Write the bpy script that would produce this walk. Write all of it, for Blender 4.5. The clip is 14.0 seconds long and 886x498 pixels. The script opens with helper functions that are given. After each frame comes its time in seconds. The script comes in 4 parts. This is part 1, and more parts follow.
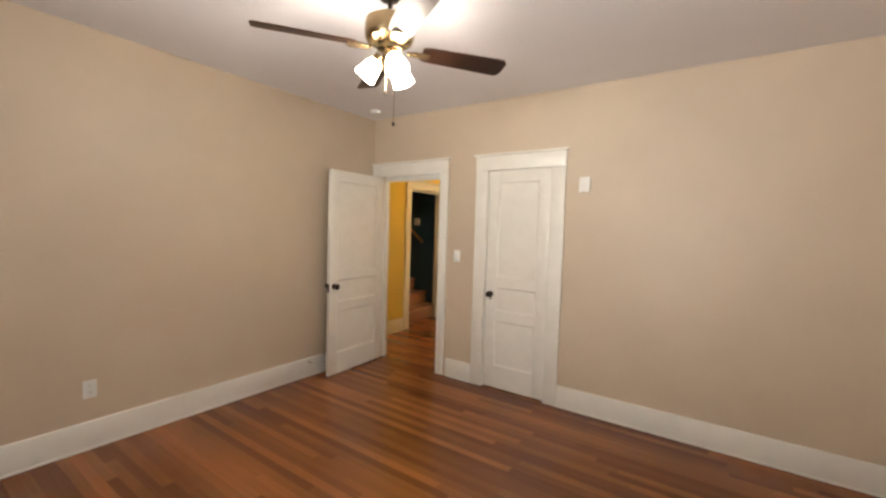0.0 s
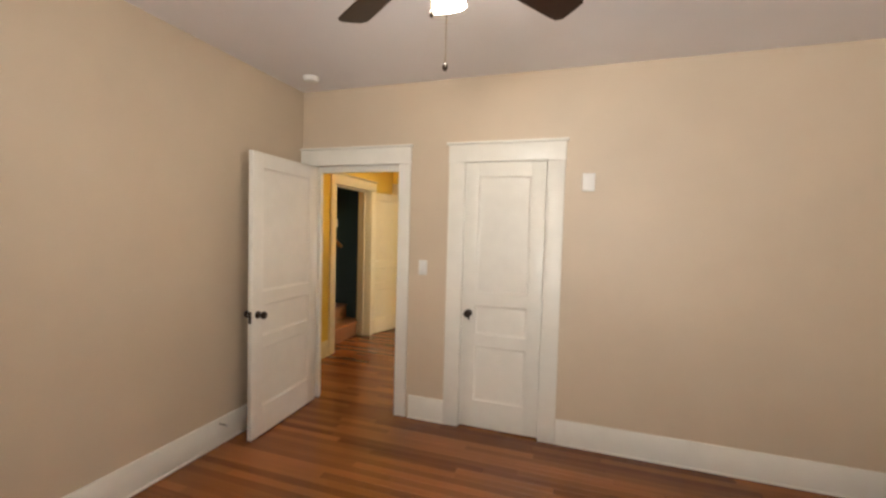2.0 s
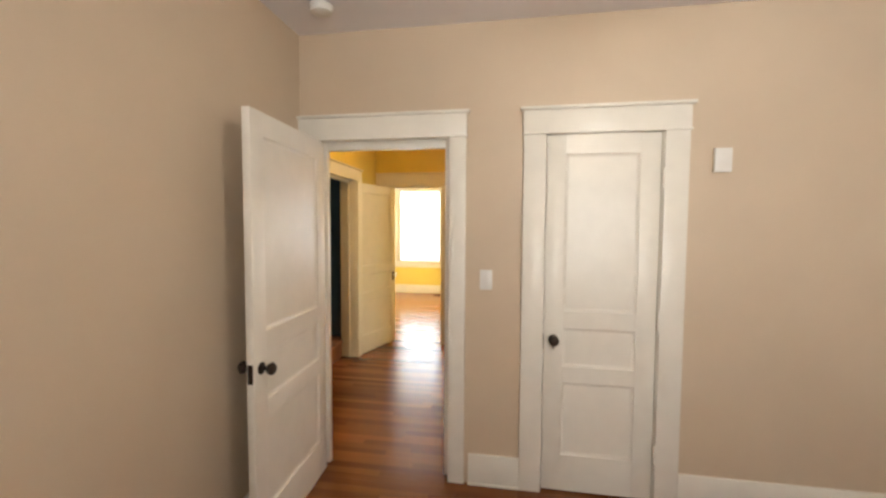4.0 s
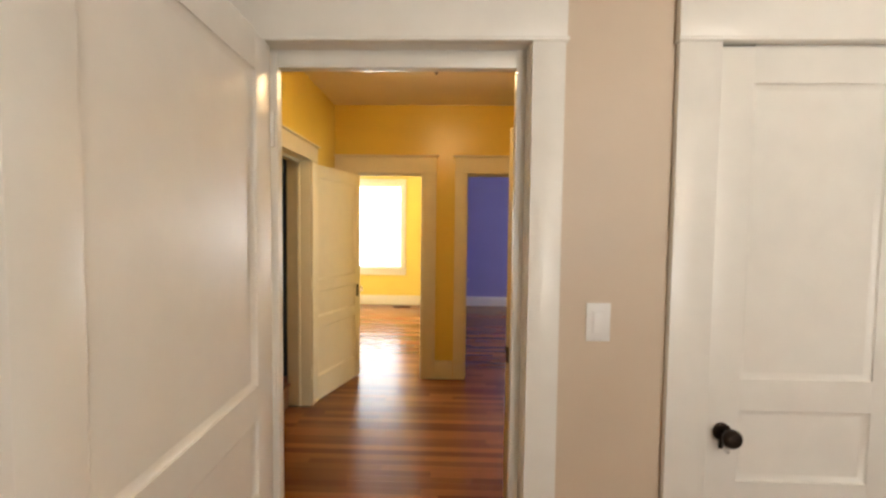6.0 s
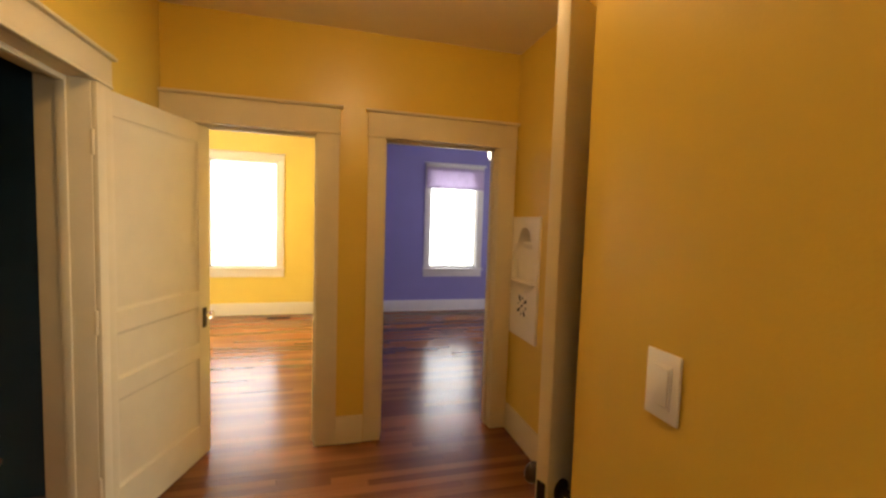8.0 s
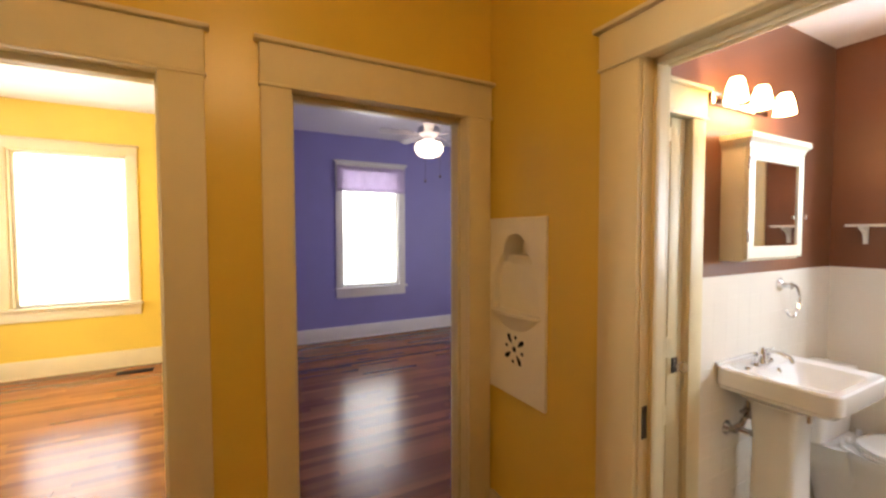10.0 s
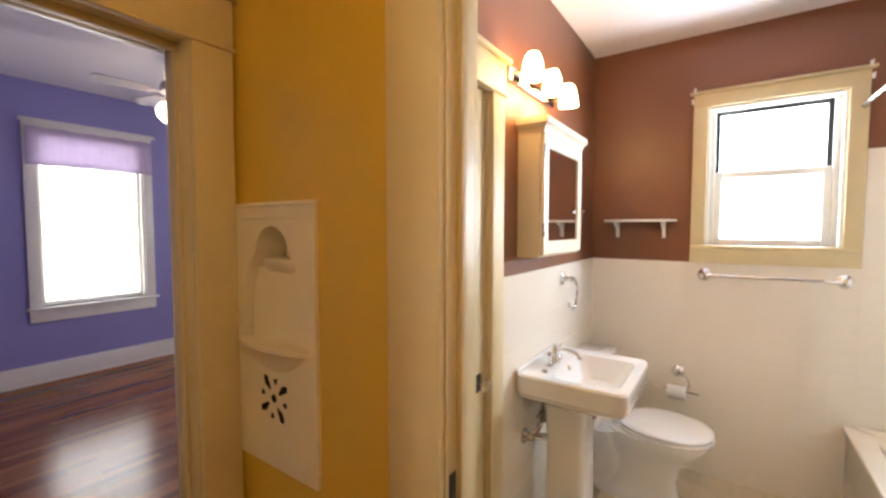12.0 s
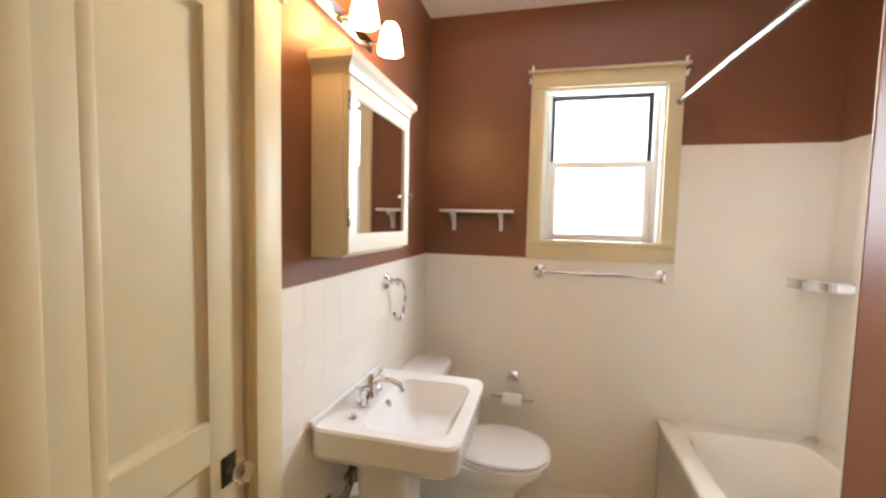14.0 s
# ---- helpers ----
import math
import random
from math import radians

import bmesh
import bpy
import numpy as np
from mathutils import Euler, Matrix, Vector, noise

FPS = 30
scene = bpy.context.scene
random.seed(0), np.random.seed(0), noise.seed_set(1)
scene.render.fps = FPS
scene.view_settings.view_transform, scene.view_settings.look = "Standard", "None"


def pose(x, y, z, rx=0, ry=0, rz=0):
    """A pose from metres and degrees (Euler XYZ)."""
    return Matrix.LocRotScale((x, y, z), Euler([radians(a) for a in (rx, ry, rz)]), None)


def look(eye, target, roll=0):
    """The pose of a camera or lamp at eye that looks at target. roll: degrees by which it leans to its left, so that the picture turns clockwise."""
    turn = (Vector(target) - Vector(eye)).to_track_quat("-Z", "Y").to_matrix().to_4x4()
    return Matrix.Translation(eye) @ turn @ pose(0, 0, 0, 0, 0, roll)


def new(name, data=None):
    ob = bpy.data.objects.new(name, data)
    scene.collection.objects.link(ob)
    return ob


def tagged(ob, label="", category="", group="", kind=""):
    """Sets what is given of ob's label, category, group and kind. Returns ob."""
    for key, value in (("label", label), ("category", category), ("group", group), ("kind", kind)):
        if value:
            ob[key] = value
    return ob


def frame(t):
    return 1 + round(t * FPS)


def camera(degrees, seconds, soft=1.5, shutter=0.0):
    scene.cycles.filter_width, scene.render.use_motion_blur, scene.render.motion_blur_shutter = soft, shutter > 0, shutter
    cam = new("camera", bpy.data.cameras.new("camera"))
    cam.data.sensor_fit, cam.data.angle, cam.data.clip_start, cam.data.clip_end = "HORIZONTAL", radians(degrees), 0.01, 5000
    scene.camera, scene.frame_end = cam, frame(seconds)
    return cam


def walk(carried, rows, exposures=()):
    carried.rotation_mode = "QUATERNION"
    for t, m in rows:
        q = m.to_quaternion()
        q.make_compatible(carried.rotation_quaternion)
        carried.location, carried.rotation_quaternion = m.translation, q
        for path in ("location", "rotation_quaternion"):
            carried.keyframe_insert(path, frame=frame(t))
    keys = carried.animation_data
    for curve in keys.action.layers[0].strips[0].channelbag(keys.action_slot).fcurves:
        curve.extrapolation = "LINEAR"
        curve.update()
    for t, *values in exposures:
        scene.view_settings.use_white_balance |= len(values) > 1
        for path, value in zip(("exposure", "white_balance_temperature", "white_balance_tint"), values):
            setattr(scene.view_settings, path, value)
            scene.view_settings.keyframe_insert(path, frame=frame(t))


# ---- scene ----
cam = camera(94.3, 14.0, soft=2.6)
PATH = [
    (0, (0.661, -0.075, 1.495), (-0.475, 1.568, 1.39), 1.7),
    (0.5, (0.486, 0.036, 1.481), (-0.533, 1.753, 1.379), 2.0),
    (1, (0.242, 0.116, 1.482), (-0.657, 1.9, 1.377), 2.2),
    (1.5, (-0.064, 0.179, 1.484), (-0.819, 2.029, 1.394), 2.1),
    (2, (-0.349, 0.298, 1.512), (-0.979, 2.194, 1.423), 1.6),
    (2.5, (-0.662, 0.406, 1.51), (-1.154, 2.343, 1.418), 1.2),
    (3, (-0.927, 0.53, 1.524), (-1.32, 2.489, 1.421), 0.7),
    (5.3, (-1.799, 1.666, 1.513), (-2.052, 3.647, 1.404), 0.0),
    (5.5, (-1.851, 1.77, 1.509), (-2.042, 3.758, 1.407), 0.5),
    (6, (-1.948, 2.087, 1.489), (-2.003, 4.084, 1.394), 0.7),
    (6.5, (-2.014, 2.416, 1.497), (-1.932, 4.411, 1.392), 0.9),
    (7, (-2.083, 2.749, 1.485), (-1.849, 4.732, 1.361), 1.1),
    (7.5, (-2.133, 3.071, 1.482), (-1.748, 5.029, 1.343), 1.4),
    (8, (-2.157, 3.385, 1.494), (-1.643, 5.313, 1.366), 1.8),
    (8.2, (-2.163, 3.51, 1.489), (-1.599, 5.425, 1.373), 2.1),
    (10.3, (-2.042, 4.515, 1.48), (-0.996, 6.218, 1.4), -0.7),
    (10.5, (-2.001, 4.557, 1.481), (-0.88, 6.211, 1.392), -0.9),
    (11, (-1.89, 4.645, 1.478), (-0.589, 6.16, 1.373), -0.8),
    (11.5, (-1.784, 4.725, 1.474), (-0.298, 6.06, 1.37), -0.5),
    (12, (-1.642, 4.785, 1.471), (0.002, 5.918, 1.369), -0.0),
    (12.5, (-1.49, 4.836, 1.476), (0.284, 5.751, 1.364), 0.6),
    (13, (-1.338, 4.864, 1.471), (0.532, 5.563, 1.357), 1.2),
    (13.5, (-1.187, 4.86, 1.47), (0.726, 5.429, 1.347), 1.4),
    (14, (-1.073, 4.865, 1.458), (0.864, 5.343, 1.323), 1.3),
]
walk(cam, [(t, look(eye, target, roll)) for t, eye, target, roll in PATH],
     [(0.0, 0.0, 6500, 10), (5.5, 0.0, 6600, 10), (6.5, 0.0, 6650, 10), (7.5, -0.22, 7000, 15), (8.2, -0.22, 7050, 15), (10.3, -0.12, 7050, 15), (12.5, -0.18, 7050, 15), (13.4, -0.27, 7050, 15), (14.0, -0.40, 7050, 15)])

# ---- world and large lights ----
world = bpy.data.worlds.new("sky")
scene.world = world
world.use_nodes = True
wn = world.node_tree.nodes
sky = wn.new("ShaderNodeTexSky")
sky.sky_type = 'NISHITA'
sky.sun_disc = False
sky.sun_elevation = radians(40)
sky.sun_rotation = radians(150)
wn["Background"].inputs["Strength"].default_value = 0.12
world.node_tree.links.new(sky.outputs["Color"], wn["Background"].inputs["Color"])

sun = new("sun", bpy.data.lights.new("sun", 'SUN'))
sun.data.energy, sun.data.angle, sun.data.color = 2.0, radians(0.5), (1.0, 0.95, 0.88)
sun.matrix_world = look((0, 0, 30), (8, -14, 6))

# two of these powers feed unseen windows, added to brighten the far rooms
W_BED, W_BED_EAST, W_YELLOW, W_YELLOW_UNSEEN, W_PURPLE, W_PURPLE_UNSEEN, W_BATH = 36.0, 3.5, 34.0, 122.0, 36.0, 26.0, 68.0
SHADE_FAN, SHADE_HALL, SHADE_BATH, SHADE_PFAN = 95.0, 47.0, 40.0, 8.0
WARM = (1.0, 0.70, 0.36)


def window_light(m, width, height, power, colour=(0.93, 0.97, 1.0), tilt=0.0):
    """Daylight in a window's opening, m: the window's pose, its inner face looks along local -y. tilt: how far blinds turn it upwards."""
    lamp = new("window_daylight", bpy.data.lights.new("window_daylight", 'AREA'))
    lamp.data.shape, lamp.data.size, lamp.data.size_y = 'RECTANGLE', width, height
    lamp.data.energy, lamp.data.color = power, colour
    if tilt:
        lamp.data.spread = radians(95)
    lamp.matrix_world = m @ pose(0, 0, 0, -90 - tilt, 0, 0)
    return lamp


# ---- materials ----
def mat(name, colour, rough=0.5, metal=0.0, var=0.06, scale=6.0, bump=0.05, bump_scale=180.0, spec=0.5, coat=0.0,
        stretch=(1, 1, 1), rough_var=0.05):
    m = bpy.data.materials.new(name)
    m.use_nodes = True
    nt = m.node_tree
    n, ln = nt.nodes, nt.links.new
    b = n["Principled BSDF"]
    geo = n.new("ShaderNodeNewGeometry")
    mp = n.new("ShaderNodeMapping")
    mp.inputs["Scale"].default_value = stretch
    ln(geo.outputs["Position"], mp.inputs["Vector"])
    big = n.new("ShaderNodeTexNoise")
    big.inputs["Scale"].default_value, big.inputs["Detail"].default_value = scale, 4
    fine = n.new("ShaderNodeTexNoise")
    fine.inputs["Scale"].default_value, fine.inputs["Detail"].default_value = bump_scale, 3
    ln(mp.outputs[0], big.inputs["Vector"])
    ln(mp.outputs[0], fine.inputs["Vector"])
    ramp = n.new("ShaderNodeMapRange")
    ramp.inputs["From Min"].default_value, ramp.inputs["From Max"].default_value = 0.3, 0.7
    ramp.inputs["To Min"].default_value, ramp.inputs["To Max"].default_value = 1 - var, 1 + var
    ln(big.outputs["Fac"], ramp.inputs["Value"])
    mul = n.new("ShaderNodeVectorMath")
    mul.operation = 'SCALE'
    mul.inputs[0].default_value = colour
    ln(ramp.outputs[0], mul.inputs["Scale"])
    ln(mul.outputs[0], b.inputs["Base Color"])
    rr = n.new("ShaderNodeMapRange")
    rr.inputs["To Min"].default_value, rr.inputs["To Max"].default_value = max(0.02, rough - rough_var), min(1, rough + rough_var)
    ln(big.outputs["Fac"], rr.inputs["Value"])
    ln(rr.outputs[0], b.inputs["Roughness"])
    b.inputs["Metallic"].default_value = metal
    b.inputs["Specular IOR Level"].default_value = spec
    b.inputs["Coat Weight"].default_value = coat
    b.inputs["Coat Roughness"].default_value = 0.12
    if bump:
        bp = n.new("ShaderNodeBump")
        bp.inputs["Strength"].default_value, bp.inputs["Distance"].default_value = bump, 0.004
        ln(fine.outputs["Fac"], bp.inputs["Height"])
        ln(bp.outputs[0], b.inputs["Normal"])
    return m


def glow(name, colour, strength, base=(0.9, 0.88, 0.82)):
    m = mat(name, base, 0.3, var=0.02, bump=0)
    b = m.node_tree.nodes["Principled BSDF"]
    b.inputs["Emission Color"].default_value = (*colour, 1)
    b.inputs["Emission Strength"].default_value = strength
    return m


def glass(name):
    m = bpy.data.materials.new(name)
    m.use_nodes = True
    b = m.node_tree.nodes["Principled BSDF"]
    b.inputs["Transmission Weight"].default_value = 1
    b.inputs["Roughness"].default_value, b.inputs["IOR"].default_value = 0.02, 1.45
    b.inputs["Base Color"].default_value = (0.97, 0.99, 0.98, 1)
    return m


def wood(name, dark, light, rough=0.24, grain=1.0, along="x"):
    """Varnished boards: every board has its own tone, with grain along its length."""
    m = bpy.data.materials.new(name)
    m.use_nodes = True
    nt = m.node_tree
    n, ln = nt.nodes, nt.links.new
    b = n["Principled BSDF"]
    geo, info = n.new("ShaderNodeNewGeometry"), n.new("ShaderNodeObjectInfo")
    add = n.new("ShaderNodeMath")
    add.operation = 'ADD'
    ln(geo.outputs["Random Per Island"], add.inputs[0])
    ln(info.outputs["Random"], add.inputs[1])
    fr = n.new("ShaderNodeMath")
    fr.operation = 'FRACT'
    ln(add.outputs[0], fr.inputs[0])
    off = n.new("ShaderNodeVectorMath")
    off.operation = 'SCALE'
    off.inputs[0].default_value = (17.0, 31.0, 7.0)
    ln(fr.outputs[0], off.inputs["Scale"])
    sh = n.new("ShaderNodeVectorMath")
    ln(geo.outputs["Position"], sh.inputs[0])
    ln(off.outputs[0], sh.inputs[1])
    mp = n.new("ShaderNodeMapping")
    mp.inputs["Scale"].default_value = {"x": (1.6, 42, 42), "y": (42, 1.6, 42), "z": (42, 42, 1.6)}[along]
    ln(sh.outputs[0], mp.inputs["Vector"])
    g = n.new("ShaderNodeTexNoise")
    g.inputs["Scale"].default_value, g.inputs["Detail"].default_value, g.inputs["Distortion"].default_value = 1.0, 6, 0.6
    ln(mp.outputs[0], g.inputs["Vector"])
    big = n.new("ShaderNodeTexNoise")
    big.inputs["Scale"].default_value, big.inputs["Detail"].default_value = 1.3, 3
    ln(geo.outputs["Position"], big.inputs["Vector"])
    mixv = n.new("ShaderNodeMath")
    mixv.operation = 'MULTIPLY_ADD'
    ln(g.outputs["Fac"], mixv.inputs[0])
    mixv.inputs[1].default_value = 0.55 * grain
    ln(fr.outputs[0], mixv.inputs[2])
    mr = n.new("ShaderNodeMapRange")
    mr.inputs["From Min"].default_value, mr.inputs["From Max"].default_value = 0.1, 1.45
    ln(mixv.outputs[0], mr.inputs["Value"])
    ramp = n.new("ShaderNodeValToRGB")
    ramp.color_ramp.elements[0].color = (*dark, 1)
    ramp.color_ramp.elements[1].color = (*light, 1)
    ln(mr.outputs[0], ramp.inputs["Fac"])
    wear = n.new("ShaderNodeMapRange")
    wear.inputs["From Min"].default_value, wear.inputs["From Max"].default_value = 0.3, 0.7
    wear.inputs["To Min"].default_value, wear.inputs["To Max"].default_value = 0.85, 1.15
    ln(big.outputs["Fac"], wear.inputs["Value"])
    mul = n.new("ShaderNodeVectorMath")
    mul.operation = 'SCALE'
    ln(ramp.outputs["Color"], mul.inputs[0])
    ln(wear.outputs[0], mul.inputs["Scale"])
    ln(mul.outputs[0], b.inputs["Base Color"])
    rr = n.new("ShaderNodeMapRange")
    rr.inputs["To Min"].default_value, rr.inputs["To Max"].default_value = rough - 0.02, rough + 0.02
    ln(big.outputs["Fac"], rr.inputs["Value"])
    ln(rr.outputs[0], b.inputs["Roughness"])
    b.inputs["Specular IOR Level"].default_value = 0.4
    bp = n.new("ShaderNodeBump")
    bp.inputs["Strength"].default_value, bp.inputs["Distance"].default_value = 0.012, 0.001
    ln(g.outputs["Fac"], bp.inputs["Height"])
    ln(bp.outputs[0], b.inputs["Normal"])
    return m


BEIGE = mat("beige_wall_paint", (0.61, 0.505, 0.385), 0.46, var=0.03, scale=2.5, bump=0.10, bump_scale=140)
YELLOW = mat("amber_wall_paint", (0.665, 0.462, 0.072), 0.34, var=0.04, scale=2.5, bump=0.10, bump_scale=140)
PURPLE = mat("violet_wall_paint", (0.285, 0.27, 0.56), 0.5, var=0.03, scale=2.5, bump=0.08, bump_scale=140)
BROWN = mat("russet_wall_paint", (0.20, 0.076, 0.036), 0.36, var=0.05, scale=2.5, bump=0.10, bump_scale=140)
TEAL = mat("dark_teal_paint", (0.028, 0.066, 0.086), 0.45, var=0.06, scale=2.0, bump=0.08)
CEIL = mat("white_ceiling_paint", (0.84, 0.83, 0.87), 0.7, var=0.02, scale=2.0, bump=0.10, bump_scale=90)
TRIM = mat("cream_trim_paint", (0.67, 0.57, 0.345), 0.46, var=0.025, scale=9, bump=0.06, bump_scale=60, spec=0.28)
CEILH = mat("cream_hall_ceiling_paint", (0.80, 0.69, 0.50), 0.6, var=0.02, scale=2.0, bump=0.10, bump_scale=90)
CABINET = mat("ivory_cabinet_paint", (0.71, 0.635, 0.475), 0.40, var=0.02, scale=9, bump=0.04, bump_scale=60, spec=0.3)
TRIMW = mat("white_trim_paint", (0.84, 0.825, 0.765), 0.32, var=0.025, scale=9, bump=0.06, bump_scale=60)
WHITE = mat("white_plastic", (0.82, 0.82, 0.80), 0.3, var=0.01, bump=0)
ENAMEL = mat("cream_bath_enamel", (0.85, 0.80, 0.71), 0.12, var=0.02, scale=5, bump=0, coat=0.5)
PORC = mat("white_porcelain", (0.84, 0.84, 0.83), 0.10, var=0.015, scale=5, bump=0, coat=0.5)
TILE = mat("cream_glazed_tile", (0.86, 0.81, 0.72), 0.16, var=0.02, scale=3, bump=0.03, bump_scale=25, coat=0.3)
BATHFLOOR = mat("pale_floor_tile", (0.68, 0.60, 0.44), 0.35, var=0.07, scale=7, bump=0.06, bump_scale=60)
GROUT = mat("grey_grout", (0.45, 0.40, 0.31), 0.8, var=0.1)
CHROME = mat("chrome", (0.75, 0.75, 0.76), 0.10, 1.0, var=0.02, bump=0)
STEEL = mat("brushed_nickel_rod", (0.45, 0.45, 0.44), 0.22, 1.0, var=0.03, bump=0.02)
BRONZE = mat("dark_bronze", (0.035, 0.024, 0.018), 0.35, 0.7, var=0.15, scale=40, bump=0.03)
BRASS = mat("antique_brass", (0.30, 0.22, 0.12), 0.25, 1.0, var=0.1, scale=20, bump=0.02)
BLACK = mat("black_frame_paint", (0.012, 0.013, 0.013), 0.45, var=0.1, bump=0.03)
# near-black colour standing in for the shade inside holes
DARK = mat("hollow_shade", (0.006, 0.005, 0.004), 0.9, var=0.1, bump=0)
SUBFLOOR = mat("dark_floor_gap", (0.06, 0.022, 0.010), 0.7, var=0.1, bump=0.05)
MIRROR = mat("mirror", (0.9, 0.9, 0.9), 0.03, 1.0, var=0.0, bump=0, rough_var=0.0)
GLASS = glass("clear_glass")
PAPER = mat("white_tissue_paper", (0.85, 0.85, 0.83), 0.9, var=0.02, bump=0.2, bump_scale=300, spec=0.1)
BLADE = wood("walnut_fan_blade", (0.014, 0.006, 0.004), (0.045, 0.018, 0.009), 0.38)
BLADE.node_tree.nodes["Principled BSDF"].inputs["Specular IOR Level"].default_value = 0.2
PBLADE = mat("white_fan_blade", (0.42, 0.40, 0.45), 0.4, var=0.03)
TARNISH = mat("tarnished_chrome", (0.42, 0.39, 0.37), 0.22, 1.0, var=0.3, scale=50, bump=0.03)
IRON = mat("matt_dark_iron", (0.022, 0.016, 0.012), 0.85, var=0.2, scale=30, bump=0.05, spec=0.1)
FLOORWOOD = wood("varnished_floor_board", (0.108, 0.034, 0.0095), (0.315, 0.115, 0.033), 0.22)
STAIRWOOD = wood("varnished_stair_board", (0.20, 0.065, 0.02), (0.38, 0.15, 0.05), 0.3, along="y")
RAILWOOD = wood("oak_handrail", (0.30, 0.14, 0.05), (0.5, 0.26, 0.10), 0.3)
FANGLASS = glow("lit_frosted_glass_fan", (1.0, 0.89, 0.74), SHADE_FAN)
HALLGLASS = glow("lit_frosted_glass_hall", WARM, SHADE_HALL)
BATHGLASS = glow("lit_frosted_glass_vanity", (1.0, 0.61, 0.24), SHADE_BATH)
PFANGLASS = glow("lit_frosted_glass_purple_room", (1.0, 0.82, 0.62), SHADE_PFAN)
CLOTH = mat("sheer_lilac_cloth", (0.72, 0.62, 0.80), 0.9, var=0.05, scale=14, bump=0.2, bump_scale=400, spec=0.1)
CLOTH.node_tree.nodes["Principled BSDF"].inputs["Transmission Weight"].default_value = 0.45
GRASS = mat("lawn", (0.07, 0.10, 0.035), 0.9, var=0.3, scale=0.6, bump=0.3, bump_scale=30)
NICHE = mat("ivory_niche_paint", (0.82, 0.76, 0.64), 0.4, var=0.03, scale=9, bump=0.05)


# ---- building helpers ----
def bx(bm, x0, x1, y0, y1, z0, z1, bevel=0.0, seg=2):
    v = [bm.verts.new((x, y, z)) for x in (x0, x1) for y in (y0, y1) for z in (z0, z1)]
    f = [bm.faces.new([v[i] for i in q]) for q in
         ((0, 1, 3, 2), (4, 6, 7, 5), (0, 4, 5, 1), (2, 3, 7, 6), (0, 2, 6, 4), (1, 5, 7, 3))]
    if bevel:
        e = {e for q in f for e in q.edges}
        bmesh.ops.bevel(bm, geom=list(e), offset=bevel, segments=seg, affect='EDGES', profile=0.5)
    return f


def ring_pts(cx, cy, z, rx, ry, n=32, p=2.0):
    out = []
    for i in range(n):
        a = 2 * math.pi * i / n
        c, s = math.cos(a), math.sin(a)
        out.append((cx + rx * math.copysign(abs(c) ** (2 / p), c), cy + ry * math.copysign(abs(s) ** (2 / p), s), z))
    return out


def loft(bm, rings, caps=(True, True)):
    """Skin over rings of points of equal count."""
    vs = [[bm.verts.new(p) for p in r] for r in rings]
    n = len(vs[0])
    for a, b in zip(vs, vs[1:]):
        for i in range(n):
            bm.faces.new((a[i], a[(i + 1) % n], b[(i + 1) % n], b[i]))
    if caps[0]:
        bm.faces.new(vs[0][::-1])
    if caps[1]:
        bm.faces.new(vs[-1])


def lathe(bm, profile, n=24, at=(0, 0, 0), m=None):
    """Profile of (radius, height) round the local z axis."""
    rings = []
    for r, z in profile:
        pts = [Vector(p) for p in ring_pts(0, 0, z, max(r, 0.0004), max(r, 0.0004), n)]
        if m is not None:
            pts = [m @ p for p in pts]
        rings.append([p + Vector(at) for p in pts])
    loft(bm, rings)


def tube(bm, pts, r, n=10, caps=(True, True)):
    pts = [Vector(p) for p in pts]
    rings, up = [], Vector((0.31, 0.17, 0.93)).normalized()
    for i, p in enumerate(pts):
        d = (pts[min(i + 1, len(pts) - 1)] - pts[max(i - 1, 0)]).normalized()
        a = d.cross(up).normalized()
        b = d.cross(a)
        rr = r[i] if isinstance(r, (list, tuple)) else r
        rings.append([p + rr * (math.cos(2 * math.pi * k / n) * a + math.sin(2 * math.pi * k / n) * b) for k in range(n)])
    loft(bm, rings, caps)


def mesh_of(name, bm, mats, smooth=35):
    bmesh.ops.recalc_face_normals(bm, faces=bm.faces)
    me = bpy.data.meshes.new(name)
    bm.to_mesh(me)
    bm.free()
    for m in mats if isinstance(mats, (list, tuple)) else [mats]:
        me.materials.append(m)
    if smooth:
        me.shade_smooth()
        me.set_sharp_from_angle(angle=radians(smooth))
    return me


def part(name, bm, material, parent, label=""):
    ob = new(name, mesh_of(name, bm, material))
    ob.parent = parent
    if label:
        ob["label"] = label
    return ob


def thing(name, m, label, category, group="", kind=""):
    ob = new(name)
    ob.empty_display_size = 0.1
    ob.matrix_world = m
    return tagged(ob, label, category, group, kind)


def solid(name, bm, material, label, category, kind="", group=""):
    return tagged(new(name, mesh_of(name, bm, material)), label, category, group, kind)


def box_part(name, dims, material, parent, bevel=0.003, label=""):
    bm = bmesh.new()
    bx(bm, *dims, bevel)
    return part(name, bm, material, parent, label)


